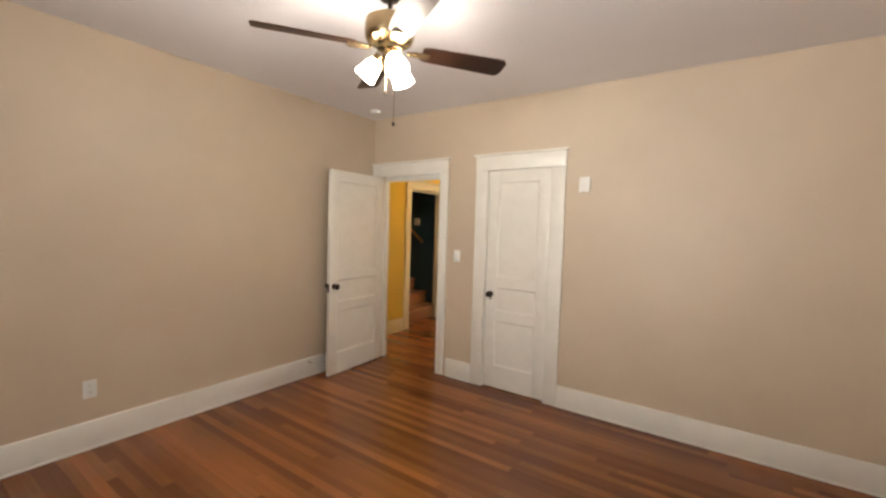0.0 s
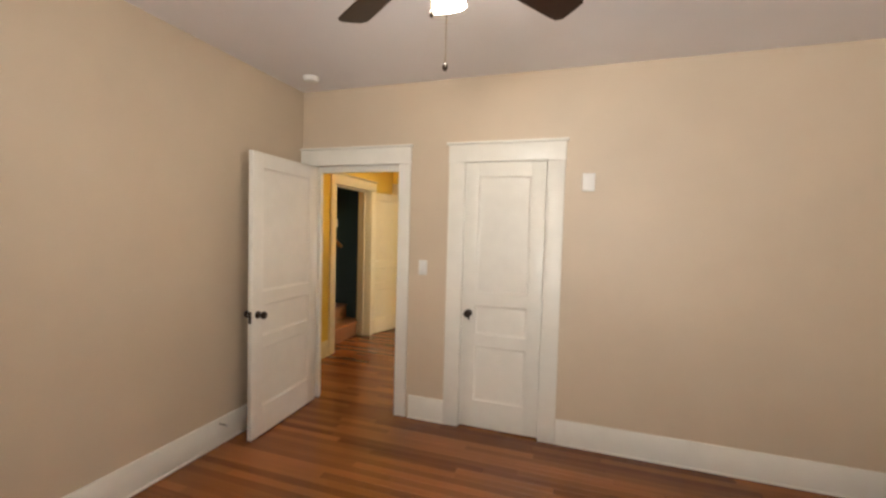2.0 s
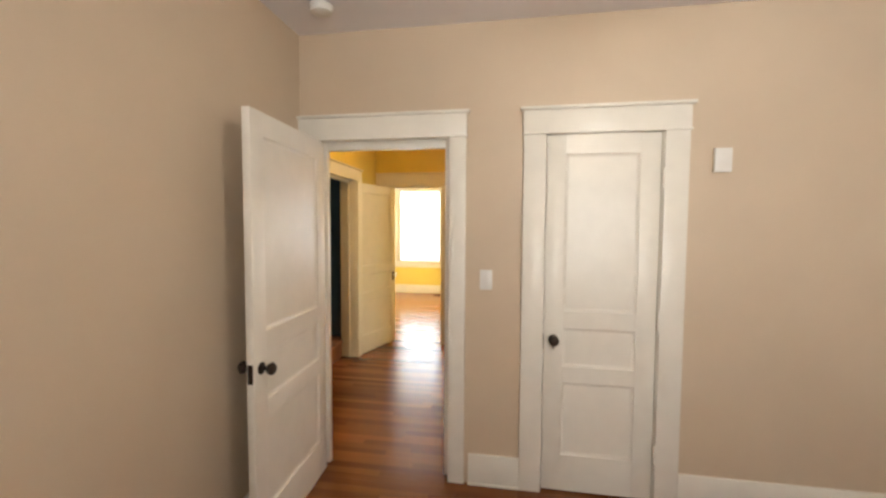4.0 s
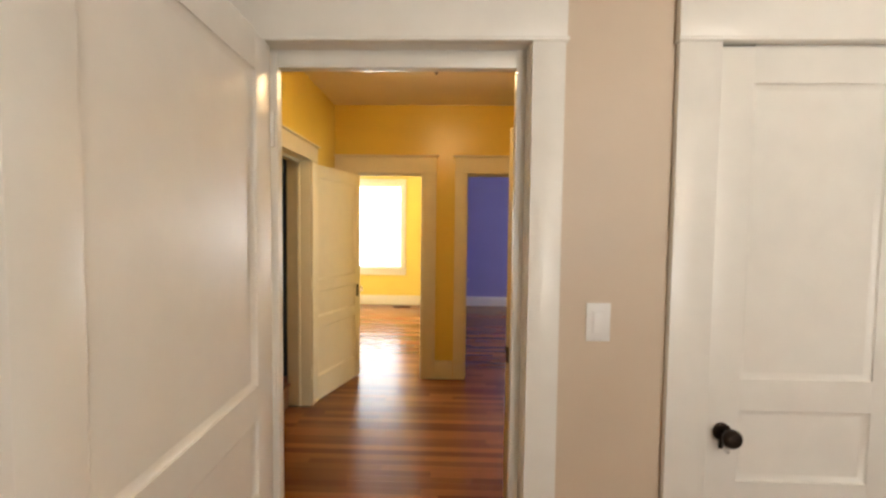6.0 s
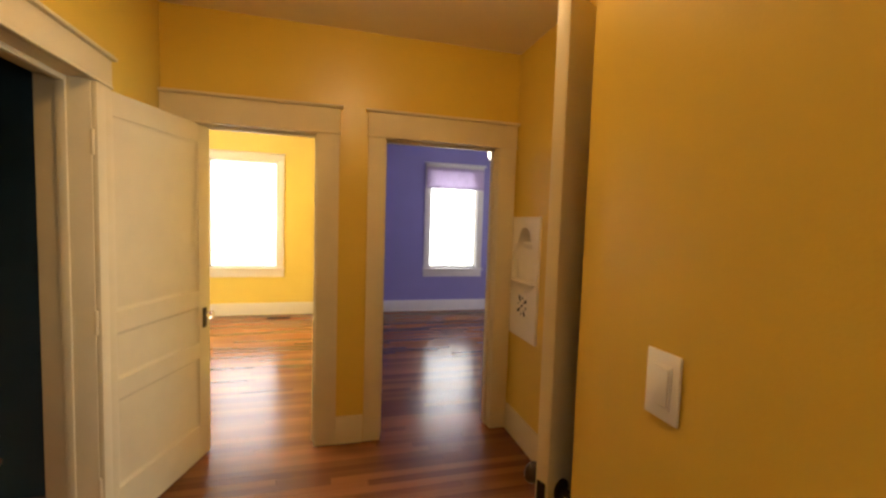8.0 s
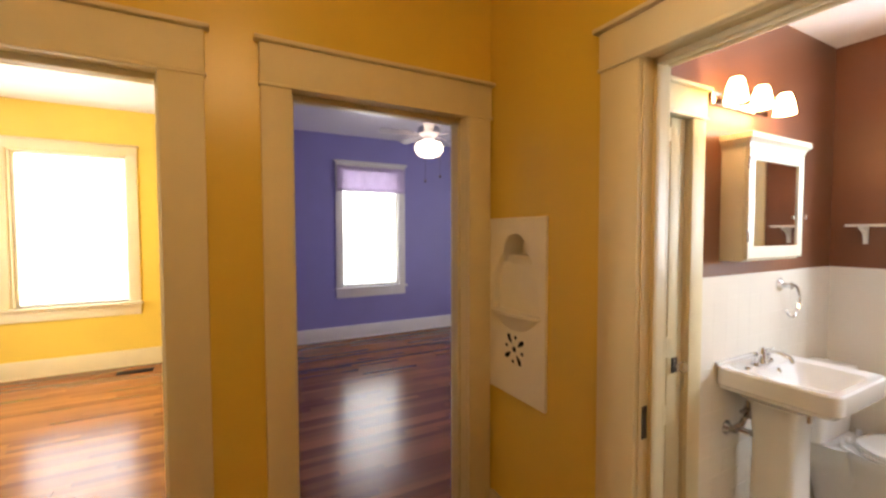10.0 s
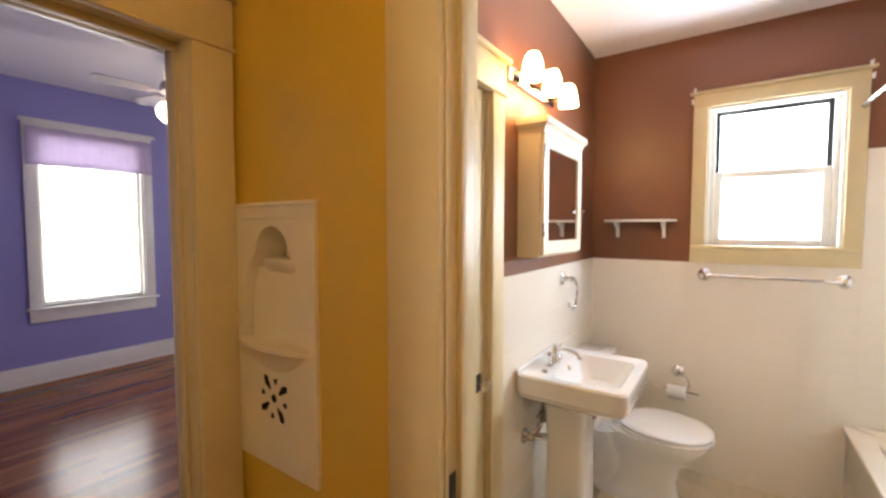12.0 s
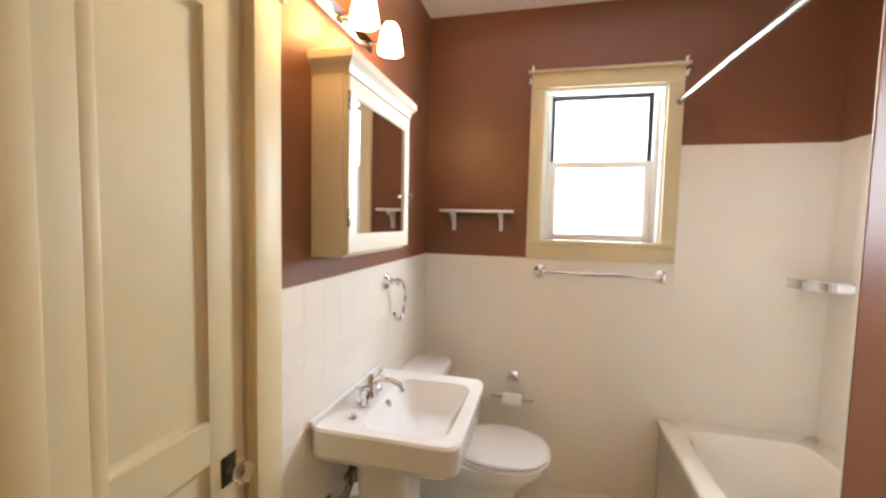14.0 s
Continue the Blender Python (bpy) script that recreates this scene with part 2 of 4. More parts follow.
def wall(name, axis, p0, p1, a0, a1, z1, low, high, label, holes=(), z0=0.0):
    """A wall between p0 and p1 across its axis, from a0 to a1 along it. low, high: paint of its two faces. holes: (a0, a1, z0, z1)."""
    bm = bmesh.new()
    cuts = sorted({a0, a1, *[h for q in holes for h in q[:2]]})
    for s, e in zip(cuts, cuts[1:]):
        spans, z = [], z0
        for h in sorted((q for q in holes if q[0] <= s and q[1] >= e), key=lambda q: q[2]):
            spans.append((z, h[2]))
            z = h[3]
        spans.append((z, z1))
        for b, t in spans:
            if t - b > 1e-4:
                bx(bm, *((p0, p1, s, e) if axis == "x" else (s, e, p0, p1)), b, t)
    bmesh.ops.remove_doubles(bm, verts=bm.verts, dist=1e-5)
    k = 0 if axis == "x" else 1
    bm.normal_update()
    for f in bm.faces:
        c = f.calc_center_median()[k]
        f.material_index = 0 if abs(c - p0) < 1e-4 else 1 if abs(c - p1) < 1e-4 else (0 if low is not TEAL else 1)
    ob = new(name, mesh_of(name, bm, [low, high], 0))
    return tagged(ob, label, "wall", kind="structure")


# ---- floors, ceilings and walls ----
H_BED, H_HALL, H_BATH, H_FAR = 2.665, 2.69, 2.59, 2.83

bm = bmesh.new()
bx(bm, -60, 60, -60, 60, -0.75, -0.7)
solid("ground", bm, GRASS, "green lawn round the house", "ground", "structure")

bm = bmesh.new()
bx(bm, -5.3, 2.4, -1.95, 10.3, -0.30, -0.012)
floor = solid("floor", bm, SUBFLOOR, "reddish brown varnished strip wood floor", "floor", "structure")
bm = bmesh.new()
bx(bm, -0.84, 1.36, 3.5, 5.65, -0.012, -0.004)
bath_floor = solid("floor_bathroom", bm, GROUT, "pale cream tiled bathroom floor", "floor", "structure")


def ceiling(name, x0, x1, y0, y1, z, label, material=CEIL):
    bm = bmesh.new()
    bx(bm, x0, x1, y0, y1, z, z + 0.12)
    solid(name, bm, material, label, "ceiling", "structure")


ceiling("ceiling_bedroom", -2.75, 1.75, -1.95, 3.38, H_BED, "flat white painted bedroom ceiling")
ceiling("ceiling_hall", -3.2, -0.84, 3.38, 6.2, H_HALL, "flat painted hallway ceiling", CEILH)
ceiling("ceiling_bathroom", -0.84, 1.3, 3.38, 5.6, H_BATH, "flat white bathroom ceiling")
ceiling("ceiling_yellow_room", -5.3, -2.02, 6.2, 10.2, H_FAR, "flat white ceiling of the yellow room")
ceiling("ceiling_purple_room", -2.02, 2.4, 6.2, 10.2, H_FAR, "flat white ceiling of the purple room")
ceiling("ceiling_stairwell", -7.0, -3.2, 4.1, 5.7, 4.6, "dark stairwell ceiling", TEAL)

TOP = 2.85
wall("wall_bedroom_north", "y", 3.32, 3.44, -3.32, 1.75, TOP, BEIGE, YELLOW, "beige painted wall with two doorways",
     [(-2.55, -1.715, 0, 2.05), (-1.205, -0.575, 0, 2.05)])
wall("wall_bedroom_west", "x", -2.78, -2.655, -1.95, 3.32, TOP, BEIGE, BEIGE, "long plain beige painted wall")
wall("wall_bedroom_east", "x", 1.62, 1.75, -1.95, 3.32, TOP, BEIGE, BEIGE, "beige painted wall with a window",
     [(-0.35, 0.75, 0.75, 2.15)])
wall("wall_bedroom_south", "y", -1.95, -1.82, -2.655, 1.62, TOP, BEIGE, BEIGE, "beige painted wall with a window",
     [(-0.7, 0.4, 0.75, 2.15)])
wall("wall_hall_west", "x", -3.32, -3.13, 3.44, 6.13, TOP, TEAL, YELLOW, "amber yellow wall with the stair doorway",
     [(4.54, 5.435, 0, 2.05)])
wall("wall_hall_north_a", "y", 6.13, 6.27, -5.3, -2.05, TOP, YELLOW, YELLOW, "amber yellow wall with a doorway",
     [(-3.025, -2.255, 0, 2.05)])
wall("wall_hall_north_b", "y", 6.13, 6.27, -2.05, 2.4, TOP, YELLOW, PURPLE, "amber yellow wall with a doorway",
     [(-1.848, -1.027, 0, 2.05)])
wall("wall_hall_east", "x", -0.90, -0.78, 4.03, 6.13, TOP, YELLOW, BROWN, "amber wall with the bathroom doorway and a niche",
     [(4.53, 5.30, 0, 2.05), (5.75, 6.102, 1.105, 1.495)])
wall("wall_hall_return", "y", 4.03, 4.193, -1.508, -0.90, TOP, YELLOW, YELLOW, "short amber return wall")
wall("wall_hall_switch", "x", -1.615, -1.508, 3.44, 4.193, TOP, YELLOW, YELLOW, "short amber wall beside the bedroom door")
wall("wall_bath_north", "y", 5.53, 5.65, -0.78, 1.36, TOP, BROWN, BROWN, "russet wall over white tile",
     [(-0.765, -0.255, 0, 1.995)])
wall("wall_bath_east", "x", 1.22, 1.36, 3.44, 5.53, TOP, BROWN, BROWN, "russet wall with the bathroom window",
     [(4.30, 4.89, 1.37, 2.165)])
wall("wall_bath_south", "y", 3.44, 3.56, 0.0, 1.22, TOP, BROWN, BROWN, "russet wall over the bathtub")
wall("wall_tub_end", "x", -0.12, 0.0, 3.44, 4.08, TOP, BROWN, BROWN, "russet wall at the end of the bathtub")
wall("wall_bath_wing", "y", 4.08, 4.2, -0.78, 0.0, TOP, BROWN, BROWN, "russet wing wall beside the bathtub")
wall("wall_far_a", "y", 10.1, 10.25, -5.3, -2.02, 3.0, YELLOW, YELLOW, "sunny yellow wall with an added unseen window",
     [(-3.96, -2.985, 0.725, 2.34)])
wall("wall_far_b", "y", 10.1, 10.25, -2.02, 2.4, 3.0, PURPLE, PURPLE, "violet wall with a window",
     [(-0.62, 0.235, 0.72, 2.38)])
wall("wall_far_partition", "x", -2.06, -1.98, 6.27, 10.1, 3.0, YELLOW, PURPLE, "wall between the yellow and violet rooms")
# this wall's opening is for the added, unseen window of the yellow room
wall("wall_far_west", "x", -5.3, -5.18, 6.27, 10.1, 3.0, YELLOW, YELLOW, "yellow wall with an added unseen window", [(7.6, 8.6, 0.77, 2.33)])
# the hole in this wall holds an added window that stays out of view
wall("wall_far_east", "x", 2.28, 2.4, 6.27, 10.1, 3.0, PURPLE, PURPLE, "violet wall with a window", [(7.65, 8.55, 0.74, 2.33)])
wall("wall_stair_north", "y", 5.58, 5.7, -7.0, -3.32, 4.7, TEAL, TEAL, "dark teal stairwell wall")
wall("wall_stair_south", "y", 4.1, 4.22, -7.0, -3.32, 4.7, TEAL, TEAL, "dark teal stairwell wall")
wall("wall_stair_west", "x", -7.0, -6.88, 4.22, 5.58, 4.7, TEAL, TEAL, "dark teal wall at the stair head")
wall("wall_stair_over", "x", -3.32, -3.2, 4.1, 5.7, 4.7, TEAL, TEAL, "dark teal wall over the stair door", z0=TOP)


# ---- trim ----
def baseboard(axis, p, side, a0, a1, material=TRIM, h=0.185, t=0.018, label="tall painted wooden baseboard"):
    bm = bmesh.new()
    q = p + side * t
    s = p + side * (t + 0.008)
    for (u0, u1, z0, z1, bv) in ((p, q, 0.004, h, 0.004), (q, s, 0.002, 0.016, 0.003)):
        d = (min(u0, u1), max(u0, u1), a0, a1) if axis == "x" else (a0, a1, min(u0, u1), max(u0, u1))
        bx(bm, *d, z0, z1, bv)
    solid("baseboard", bm, material, label, "baseboard", "structure")


for a in ((-1.82, 3.30),):
    baseboard("x", -2.655, 1, *a, TRIMW)
baseboard("y", 3.32, -1, -1.61, -1.315, TRIMW)
baseboard("y", 3.32, -1, -0.463, 1.60, TRIMW)
baseboard("x", 1.62, -1, -1.82, 3.32, TRIMW)
baseboard("y", -1.82, 1, -2.61, 1.60, TRIMW)
baseboard("x", -3.13, 1, 3.44, 4.435)
baseboard("y", 3.44, 1, -3.11, -2.61)
baseboard("y", 6.13, -1, -2.14, -1.952)
baseboard("x", -0.90, -1, 5.445, 6.11)
baseboard("x", -0.90, -1, 4.193, 4.41)
baseboard("x", -1.615, -1, 3.44, 4.193)
baseboard("y", 4.193, 1, -1.615, -0.92)
baseboard("y", 10.1, -1, -5.18, -2.06, TRIM)
baseboard("y", 10.1, -1, -1.98, 2.28, TRIMW)
baseboard("x", -2.06, -1, 6.29, 10.08)
baseboard("x", -1.98, 1, 6.29, 10.08, TRIMW)
baseboard("x", 2.28, -1, 6.29, 10.08, TRIMW)


def door_trim(m, w, h, deep, material, label, sides=(0.12, 0.12), far_sides=None, head=0.125, stop=0.5, far_material=None, rebate=0.012):
    """Casing of a doorway. Local x runs along the opening from 0 to w, y = 0 is the near wall face, the wall is deep thick."""
    t = thing("door_trim", m, label, "door frame", kind="structure")

    def face(y, s, sd, mt):
        lo, hi = sorted((y, y - s * 0.022))
        for x0, x1 in ((-sd[0], -0.004), (w + 0.004, w + sd[1])):
            if x1 - x0 > 0.02:
                box_part("side_casing", (x0, x1, lo, hi, 0.002, h), mt, t, 0.003)
        lo2, hi2 = sorted((y, y - s * 0.026))
        box_part("head_casing", (-sd[0] - 0.003, w + sd[1] + 0.003, lo2, hi2, h + 0.002, h + head), mt, t, 0.003)
        lo3, hi3 = sorted((y, y - s * 0.044))
        box_part("cap_moulding", (-sd[0] - 0.02 * (sd[0] > 0.11), w + sd[1] + 0.02, lo3, hi3, h + head + 0.001, h + head + 0.018), mt, t, 0.005)
        lo4, hi4 = sorted((y, y - s * 0.031))
        box_part("head_bead", (-sd[0] - 0.006, w + sd[1] + 0.008, lo4, hi4, h - 0.006, h + 0.006), mt, t, 0.003)

    face(0.0, 1, sides, material)
    if far_sides:
        face(deep, -1, far_sides, far_material or material)
    for x0, x1 in ((-0.014, 0.0), (w, w + 0.014)):
        box_part("jamb", (x0, x1, -0.002, deep + 0.002, 0.002, h + 0.012), material, t, 0.002)
    box_part("head_jamb", (0, w, -0.002, deep + 0.002, h, h + 0.012), material, t, 0.002)
    y = deep * stop
    for x0, x1 in ((0.0, rebate), (w - rebate, w)):
        box_part("door_stop_strip", (x0, x1, y - 0.015, y + 0.02, 0.002, h), material, t, 0.002)
    box_part("door_stop_strip", (rebate, w - rebate, y - 0.015, y + 0.02, h - 1.75 * rebate, h), material, t, 0.002)
    return t


HD = 2.037
door_trim(pose(-2.535, 3.32, 0), 0.80, HD, 0.12, TRIMW, "white painted bedroom door casing with flat head", (0.12, 0.10), (0.12, 0.09), far_material=TRIM, stop=0.55, rebate=0.03)
door_trim(pose(-1.19, 3.32, 0), 0.60, HD, 0.12, TRIMW, "white painted closet door casing with flat head", (0.125, 0.125), stop=0.75)
door_trim(pose(-3.13, 4.555, 0, 0, 0, 90), 0.865, HD, 0.19, TRIM, "cream painted stair door casing", (0.115, 0.12), head=0.115)
door_trim(pose(-3.01, 6.13, 0), 0.74, HD, 0.14, TRIM, "cream painted doorway casing to the yellow room", (0.116, 0.14), (0.12, 0.12), head=0.152)
door_trim(pose(-1.833, 6.13, 0), 0.791, HD, 0.14, TRIM, "cream painted doorway casing to the violet room", (0.115, 0.128), (0.12, 0.12), head=0.152, far_material=TRIMW)
door_trim(pose(-0.90, 5.288, 0, 0, 0, -90), 0.745, HD, 0.12, TRIM, "cream painted bathroom door casing", (0.155, 0.12), (0.06, 0.12))
door_trim(pose(-0.755, 5.53, 0), 0.49, 1.985, 0.12, TRIM, "cream painted casing of the bathroom closet door", (0.02, 0.10), stop=0.7, head=0.12)


# ---- doors ----
def door_leaf(name, m, w, label, material=TRIM, knob="bronze", h=2.02, front=1, knob_z=0.89, plate_h=0.075, knuckle=0.004):
    """A three-panel door. Local x from the hinge to the latch edge; y = 0 is one face, front the way to the other (+1 or -1)."""
    d = thing(name, m, label, "door", kind="structure")
    t = 0.036 * front
    st = 0.105
    bm = bmesh.new()
    y0, y1 = sorted((0.0, t))
    ztop = h
    cuts = (0.012, 0.22, 0.64, 0.73, 0.95, 1.045, 1.915, ztop)
    k = ztop / 2.02
    cuts = [cuts[0]] + [c * k for c in cuts[1:]]
    bx(bm, 0.002, st, y0, y1, cuts[0], ztop, 0.002)
    bx(bm, w - st, w - 0.002, y0, y1, cuts[0], ztop, 0.002)
    for a, b in zip(cuts[0::2], cuts[1::2]):
        bx(bm, st - 0.001, w - st + 0.001, y0 + 0.0004, y1 - 0.0004, a, b, 0.0)
    part("leaf", bm, material, d)
    ym = (y0 + y1) / 2
    for a, b in zip(cuts[1::2], cuts[2::2]):
        box_part("panel", (st - 0.002, w - st + 0.002, ym - 0.005, ym + 0.005, a - 0.002, b + 0.002), material, d, 0.0)
        bm = bmesh.new()
        for ys, yi, yo in ((y0 + 0.003, y0 + 0.008, ym - 0.0055), (y1 - 0.003, y1 - 0.008, ym + 0.0055)):
            rects = []
            for i, yy in ((0.0, ys), (0.004, yi), (0.018, yo)):
                rects.append([(st + i, yy, a + i), (w - st - i, yy, a + i), (w - st - i, yy, b - i), (st + i, yy, b - i)])
            loft(bm, rects, (False, False))
        part("panel_moulding", bm, material, d)
    kx = w - 0.055
    for sgn, ys in ((-1, y0), (1, y1)):
        turn = Matrix.Rotation(radians(90 if sgn < 0 else -90), 4, 'X')
        bm = bmesh.new()
        if knob == "bronze":
            lathe(bm, [(0.0, 0), (0.027, 0.0), (0.027, 0.005), (0.019, 0.009)], 20, (kx, ys, knob_z), turn)
        else:
            bx(bm, kx - 0.021, kx + 0.021, min(ys, ys + sgn * 0.004), max(ys, ys + sgn * 0.004), knob_z - plate_h, knob_z + min(0.045, plate_h), 0.0015)
        plate = part("escutcheon", bm, BRONZE, d, "dark bronze knob plate")
        bm = bmesh.new()
        if knob == "bronze":
            lathe(bm, [(0.009, 0.004), (0.009, 0.028), (0.020, 0.034), (0.028, 0.046), (0.028, 0.054), (0.020, 0.064), (0.0, 0.068)], 20, (kx, ys, knob_z), turn)
            part("knob", bm, BRONZE, d, "dark bronze egg knob")
        else:
            lathe(bm, [(0.010, 0.003), (0.010, 0.022), (0.022, 0.030), (0.026, 0.040), (0.022, 0.052), (0.0, 0.056)], 10, (kx, ys, knob_z), turn)
            part("knob", bm, GLASS if knob == "glass" else CHROME, d, "clear faceted glass knob")
    box_part("latch_plate", (w - 0.003, w + 0.0005, ym - 0.012, ym + 0.012, knob_z - 0.055, knob_z + 0.03), BRONZE, d, 0.0, "dark latch plate")
    for z in (0.28, 1.02, 1.78):
        bm = bmesh.new()
        lathe(bm, [(0.006, z - 0.05), (0.007, z - 0.05), (0.007, z + 0.05), (0.003, z + 0.056)], 10, (-0.002, -knuckle * front, 0))
        part("hinge", bm, material, d)
    return d


door_leaf("door_1", pose(-2.498, 3.31, 0, 0, 0, -86.9), 0.775, "white three-panel bedroom door standing open", TRIMW, "bronze", front=-1)
closet = door_leaf("door_2", pose(-0.592, 3.327, 0, 0, 0, 180), 0.596, "white three-panel closet door, closed", TRIMW, "bronze", h=2.030, front=-1, knuckle=0.027)
bm = bmesh.new()
tube(bm, [(0.541, 0.0, 0.852), (0.541, 0.026, 0.852)], 0.0025, 8)
lathe(bm, [(0.0, -0.0012), (0.011, -0.0012), (0.012, 0.0), (0.011, 0.0012), (0.0, 0.0012)], 16, (0.541, 0.028, 0.846), Matrix.Rotation(radians(90), 4, 'Y'))
part("key", bm, CHROME, closet, "small nickel key in the lock below the knob")
box_part("lock_plate", (0.534, 0.548, -0.0005, 0.002, 0.836, 0.866), BRONZE, closet, 0.0008, "small dark keyhole plate")
door_leaf("door_3", pose(-3.128, 5.425, 0, 0, 0, 73.0), 0.80, "cream three-panel stair door folded back open", TRIM, "glass", front=1)
door_leaf("door_4", pose(-0.958, 4.537, 0, 0, 0, 203.5), 0.758, "cream three-panel bathroom door standing open", TRIM, "bronze", front=-1, knob_z=0.84)
door_leaf("door_5", pose(-0.752, 5.537, 0), 0.484, "cream panelled bathroom closet door, closed", TRIM, "glass", h=1.976, front=1, plate_h=0.034)
door_leaf("door_6", pose(-1.836, 6.285, 0, 0, 0, 89), 0.76, "cream door of the violet room, standing open", TRIM, "glass", front=1)

# strike plates on the latch-side jambs
for nm, dims, lab in (("strike_plate", (-0.888, -0.862, 5.2855, 5.288, 0.80, 0.91), "dark strike plate on the bathroom jamb"),
                      ("strike_plate", (-1.7325, -1.730, 3.335, 3.362, 0.83, 0.94), "dark strike plate on the bedroom jamb")):
    bm = bmesh.new()
    bx(bm, *dims, 0.0008, 1)
    solid(nm, bm, BRONZE, lab, "strike plate")


# ---- windows ----
def window(name, m, w, z0, z1, deep, label, material, power, case=0.085, plain=False, screen=False, apron=0.08, lamp_colour=(0.93, 0.97, 1.0), cap=True, tilt=0.0):
    """A sash window. Local x along the wall about its middle, y = 0 the inner wall face, +y outwards."""
    g = thing(name, m, label, "window", kind="structure")
    h = w / 2
    for x0, x1 in ((-h - case, -h), (h, h + case)):
        box_part("side_casing", (x0, x1, -0.02, 0, z0, z1 + 0.002), material, g, 0.003)
    box_part("head_casing", (-h - case, h + case, -0.022, 0, z1 + 0.002, z1 + case + 0.005), material, g, 0.003)
    if cap:
        box_part("cap_moulding", (-h - case - 0.02, h + case + 0.02, -0.042, 0, z1 + case + 0.006, z1 + case + 0.02), material, g, 0.005)
    box_part("window_sill", (-h - case - 0.02 * (not screen), h + case + 0.02 * (not screen), -0.026 if screen else -0.068, deep * 0.45, z0 - 0.024, z0), material, g, 0.005)
    box_part("apron", (-h - case, h + case, -0.02, 0, z0 - 0.024 - apron, z0 - 0.025), material, g, 0.003)
    for x0, x1 in ((-h, -h + 0.014), (h - 0.014, h)):
        box_part("reveal", (x0, x1, 0.0, deep, z0, z1), TRIMW if screen else material, g, 0.001)
    box_part("reveal", (-h + 0.014, h - 0.014, 0.0, deep, z1 - 0.014, z1), TRIMW if screen else material, g, 0.001)
    mid = z0 + (z1 - z0) * 0.51
    a = h - 0.015
    sashes = (("lower_sash", deep * 0.42, z0 + 0.002, mid + 0.02, TRIMW), ("upper_sash", deep * 0.66, mid - 0.01, z1 - 0.015, BLACK if screen else TRIMW))
    if plain:
        sashes = (("sash", deep * 0.42, z0 + 0.002, z1 - 0.015, TRIMW),)
    if screen:
        a -= 0.024
        for x0, x1 in ((-h + 0.0142, -a - 0.0005), (a + 0.0005, h - 0.0142)):
            box_part("track", (x0, x1, deep * 0.35, deep * 0.95, z0 + 0.001, z1 - 0.015), TRIMW, g, 0.001)
    for nm, y, b, t, mt in sashes:
        s = 0.021 if mt is BLACK else 0.028 if plain else 0.036
        bm = bmesh.new()
        bx(bm, -a, -a + s, y, y + 0.03, b, t, 0.002)
        bx(bm, a - s, a, y, y + 0.03, b, t, 0.002)
        bx(bm, -a + s, a - s, y + 0.0005, y + 0.0295, b, b + s, 0.002)
        bx(bm, -a + s, a - s, y + 0.0005, y + 0.0295, t - s, t, 0.002)
        sash = part(nm, bm, mt, g, "black framed upper sash" if mt is BLACK else "")
        bm = bmesh.new()
        bx(bm, -a + s - 0.003, a - s + 0.003, y + 0.013, y + 0.016, b + s - 0.003, t - s + 0.003)
        pane = part("pane", bm, GLASS, sash, "clear window glass")
        pane.visible_shadow = False
    window_light(m @ pose(0, deep + 0.01, (z0 + z1) / 2), w - 0.03, (z1 - z0) * (0.7 if tilt else 1.0) - 0.03, power, lamp_colour, tilt)
    return g


window("window_bedroom_south", pose(-0.15, -1.82, 0, 0, 0, 180), 1.1, 0.75, 2.15, 0.13, "white sash window full of daylight", TRIMW, W_BED, tilt=26, lamp_colour=(1.0, 0.97, 0.91))
window("window_bedroom_east", pose(1.62, 0.2, 0, 0, 0, -90), 1.1, 0.75, 2.15, 0.13, "white sash window full of daylight", TRIMW, W_BED_EAST, tilt=22, lamp_colour=(1.0, 0.97, 0.91))
window("window_yellow_room", pose(-3.4725, 10.1, 0), 0.975, 0.725, 2.34, 0.15, "cream sash window bright with daylight", TRIM, W_YELLOW, 0.09, True, apron=0.12)
# unseen window, added only to brighten the yellow room
window("window_yellow_unseen", pose(-5.18, 8.1, 0, 0, 0, 90), 1.0, 0.77, 2.33, 0.12, "cream sash window bright with daylight", TRIM, W_YELLOW_UNSEEN, 0.09, True)
# added window out of view, lifts the light on the violet walls
window("window_purple_unseen", pose(2.28, 8.1, 0, 0, 0, -90), 0.9, 0.74, 2.33, 0.12, "white sash window bright with daylight", TRIMW, W_PURPLE_UNSEEN, 0.09, True)
window("window_purple_room", pose(-0.1925, 10.1, 0), 0.855, 0.72, 2.38, 0.15, "white sash window bright with daylight", TRIMW, W_PURPLE, 0.085, True, apron=0.115)
window("window_bathroom", pose(1.22, 4.595, 0, 0, 0, -90), 0.59, 1.37, 2.165, 0.14, "cream framed bathroom window with a black upper sash", TRIM, W_BATH, 0.072, screen=True, apron=0.078, lamp_colour=(0.72, 0.85, 1.0))


# ---- stairs ----
stair = thing("staircase", pose(-3.14, 0, 0), "varnished wooden stairs rising between dark walls", "stairs", kind="structure")
xs = [-0.172, -0.445] + [-0.445 - 0.25 * i for i in range(1, 11)]
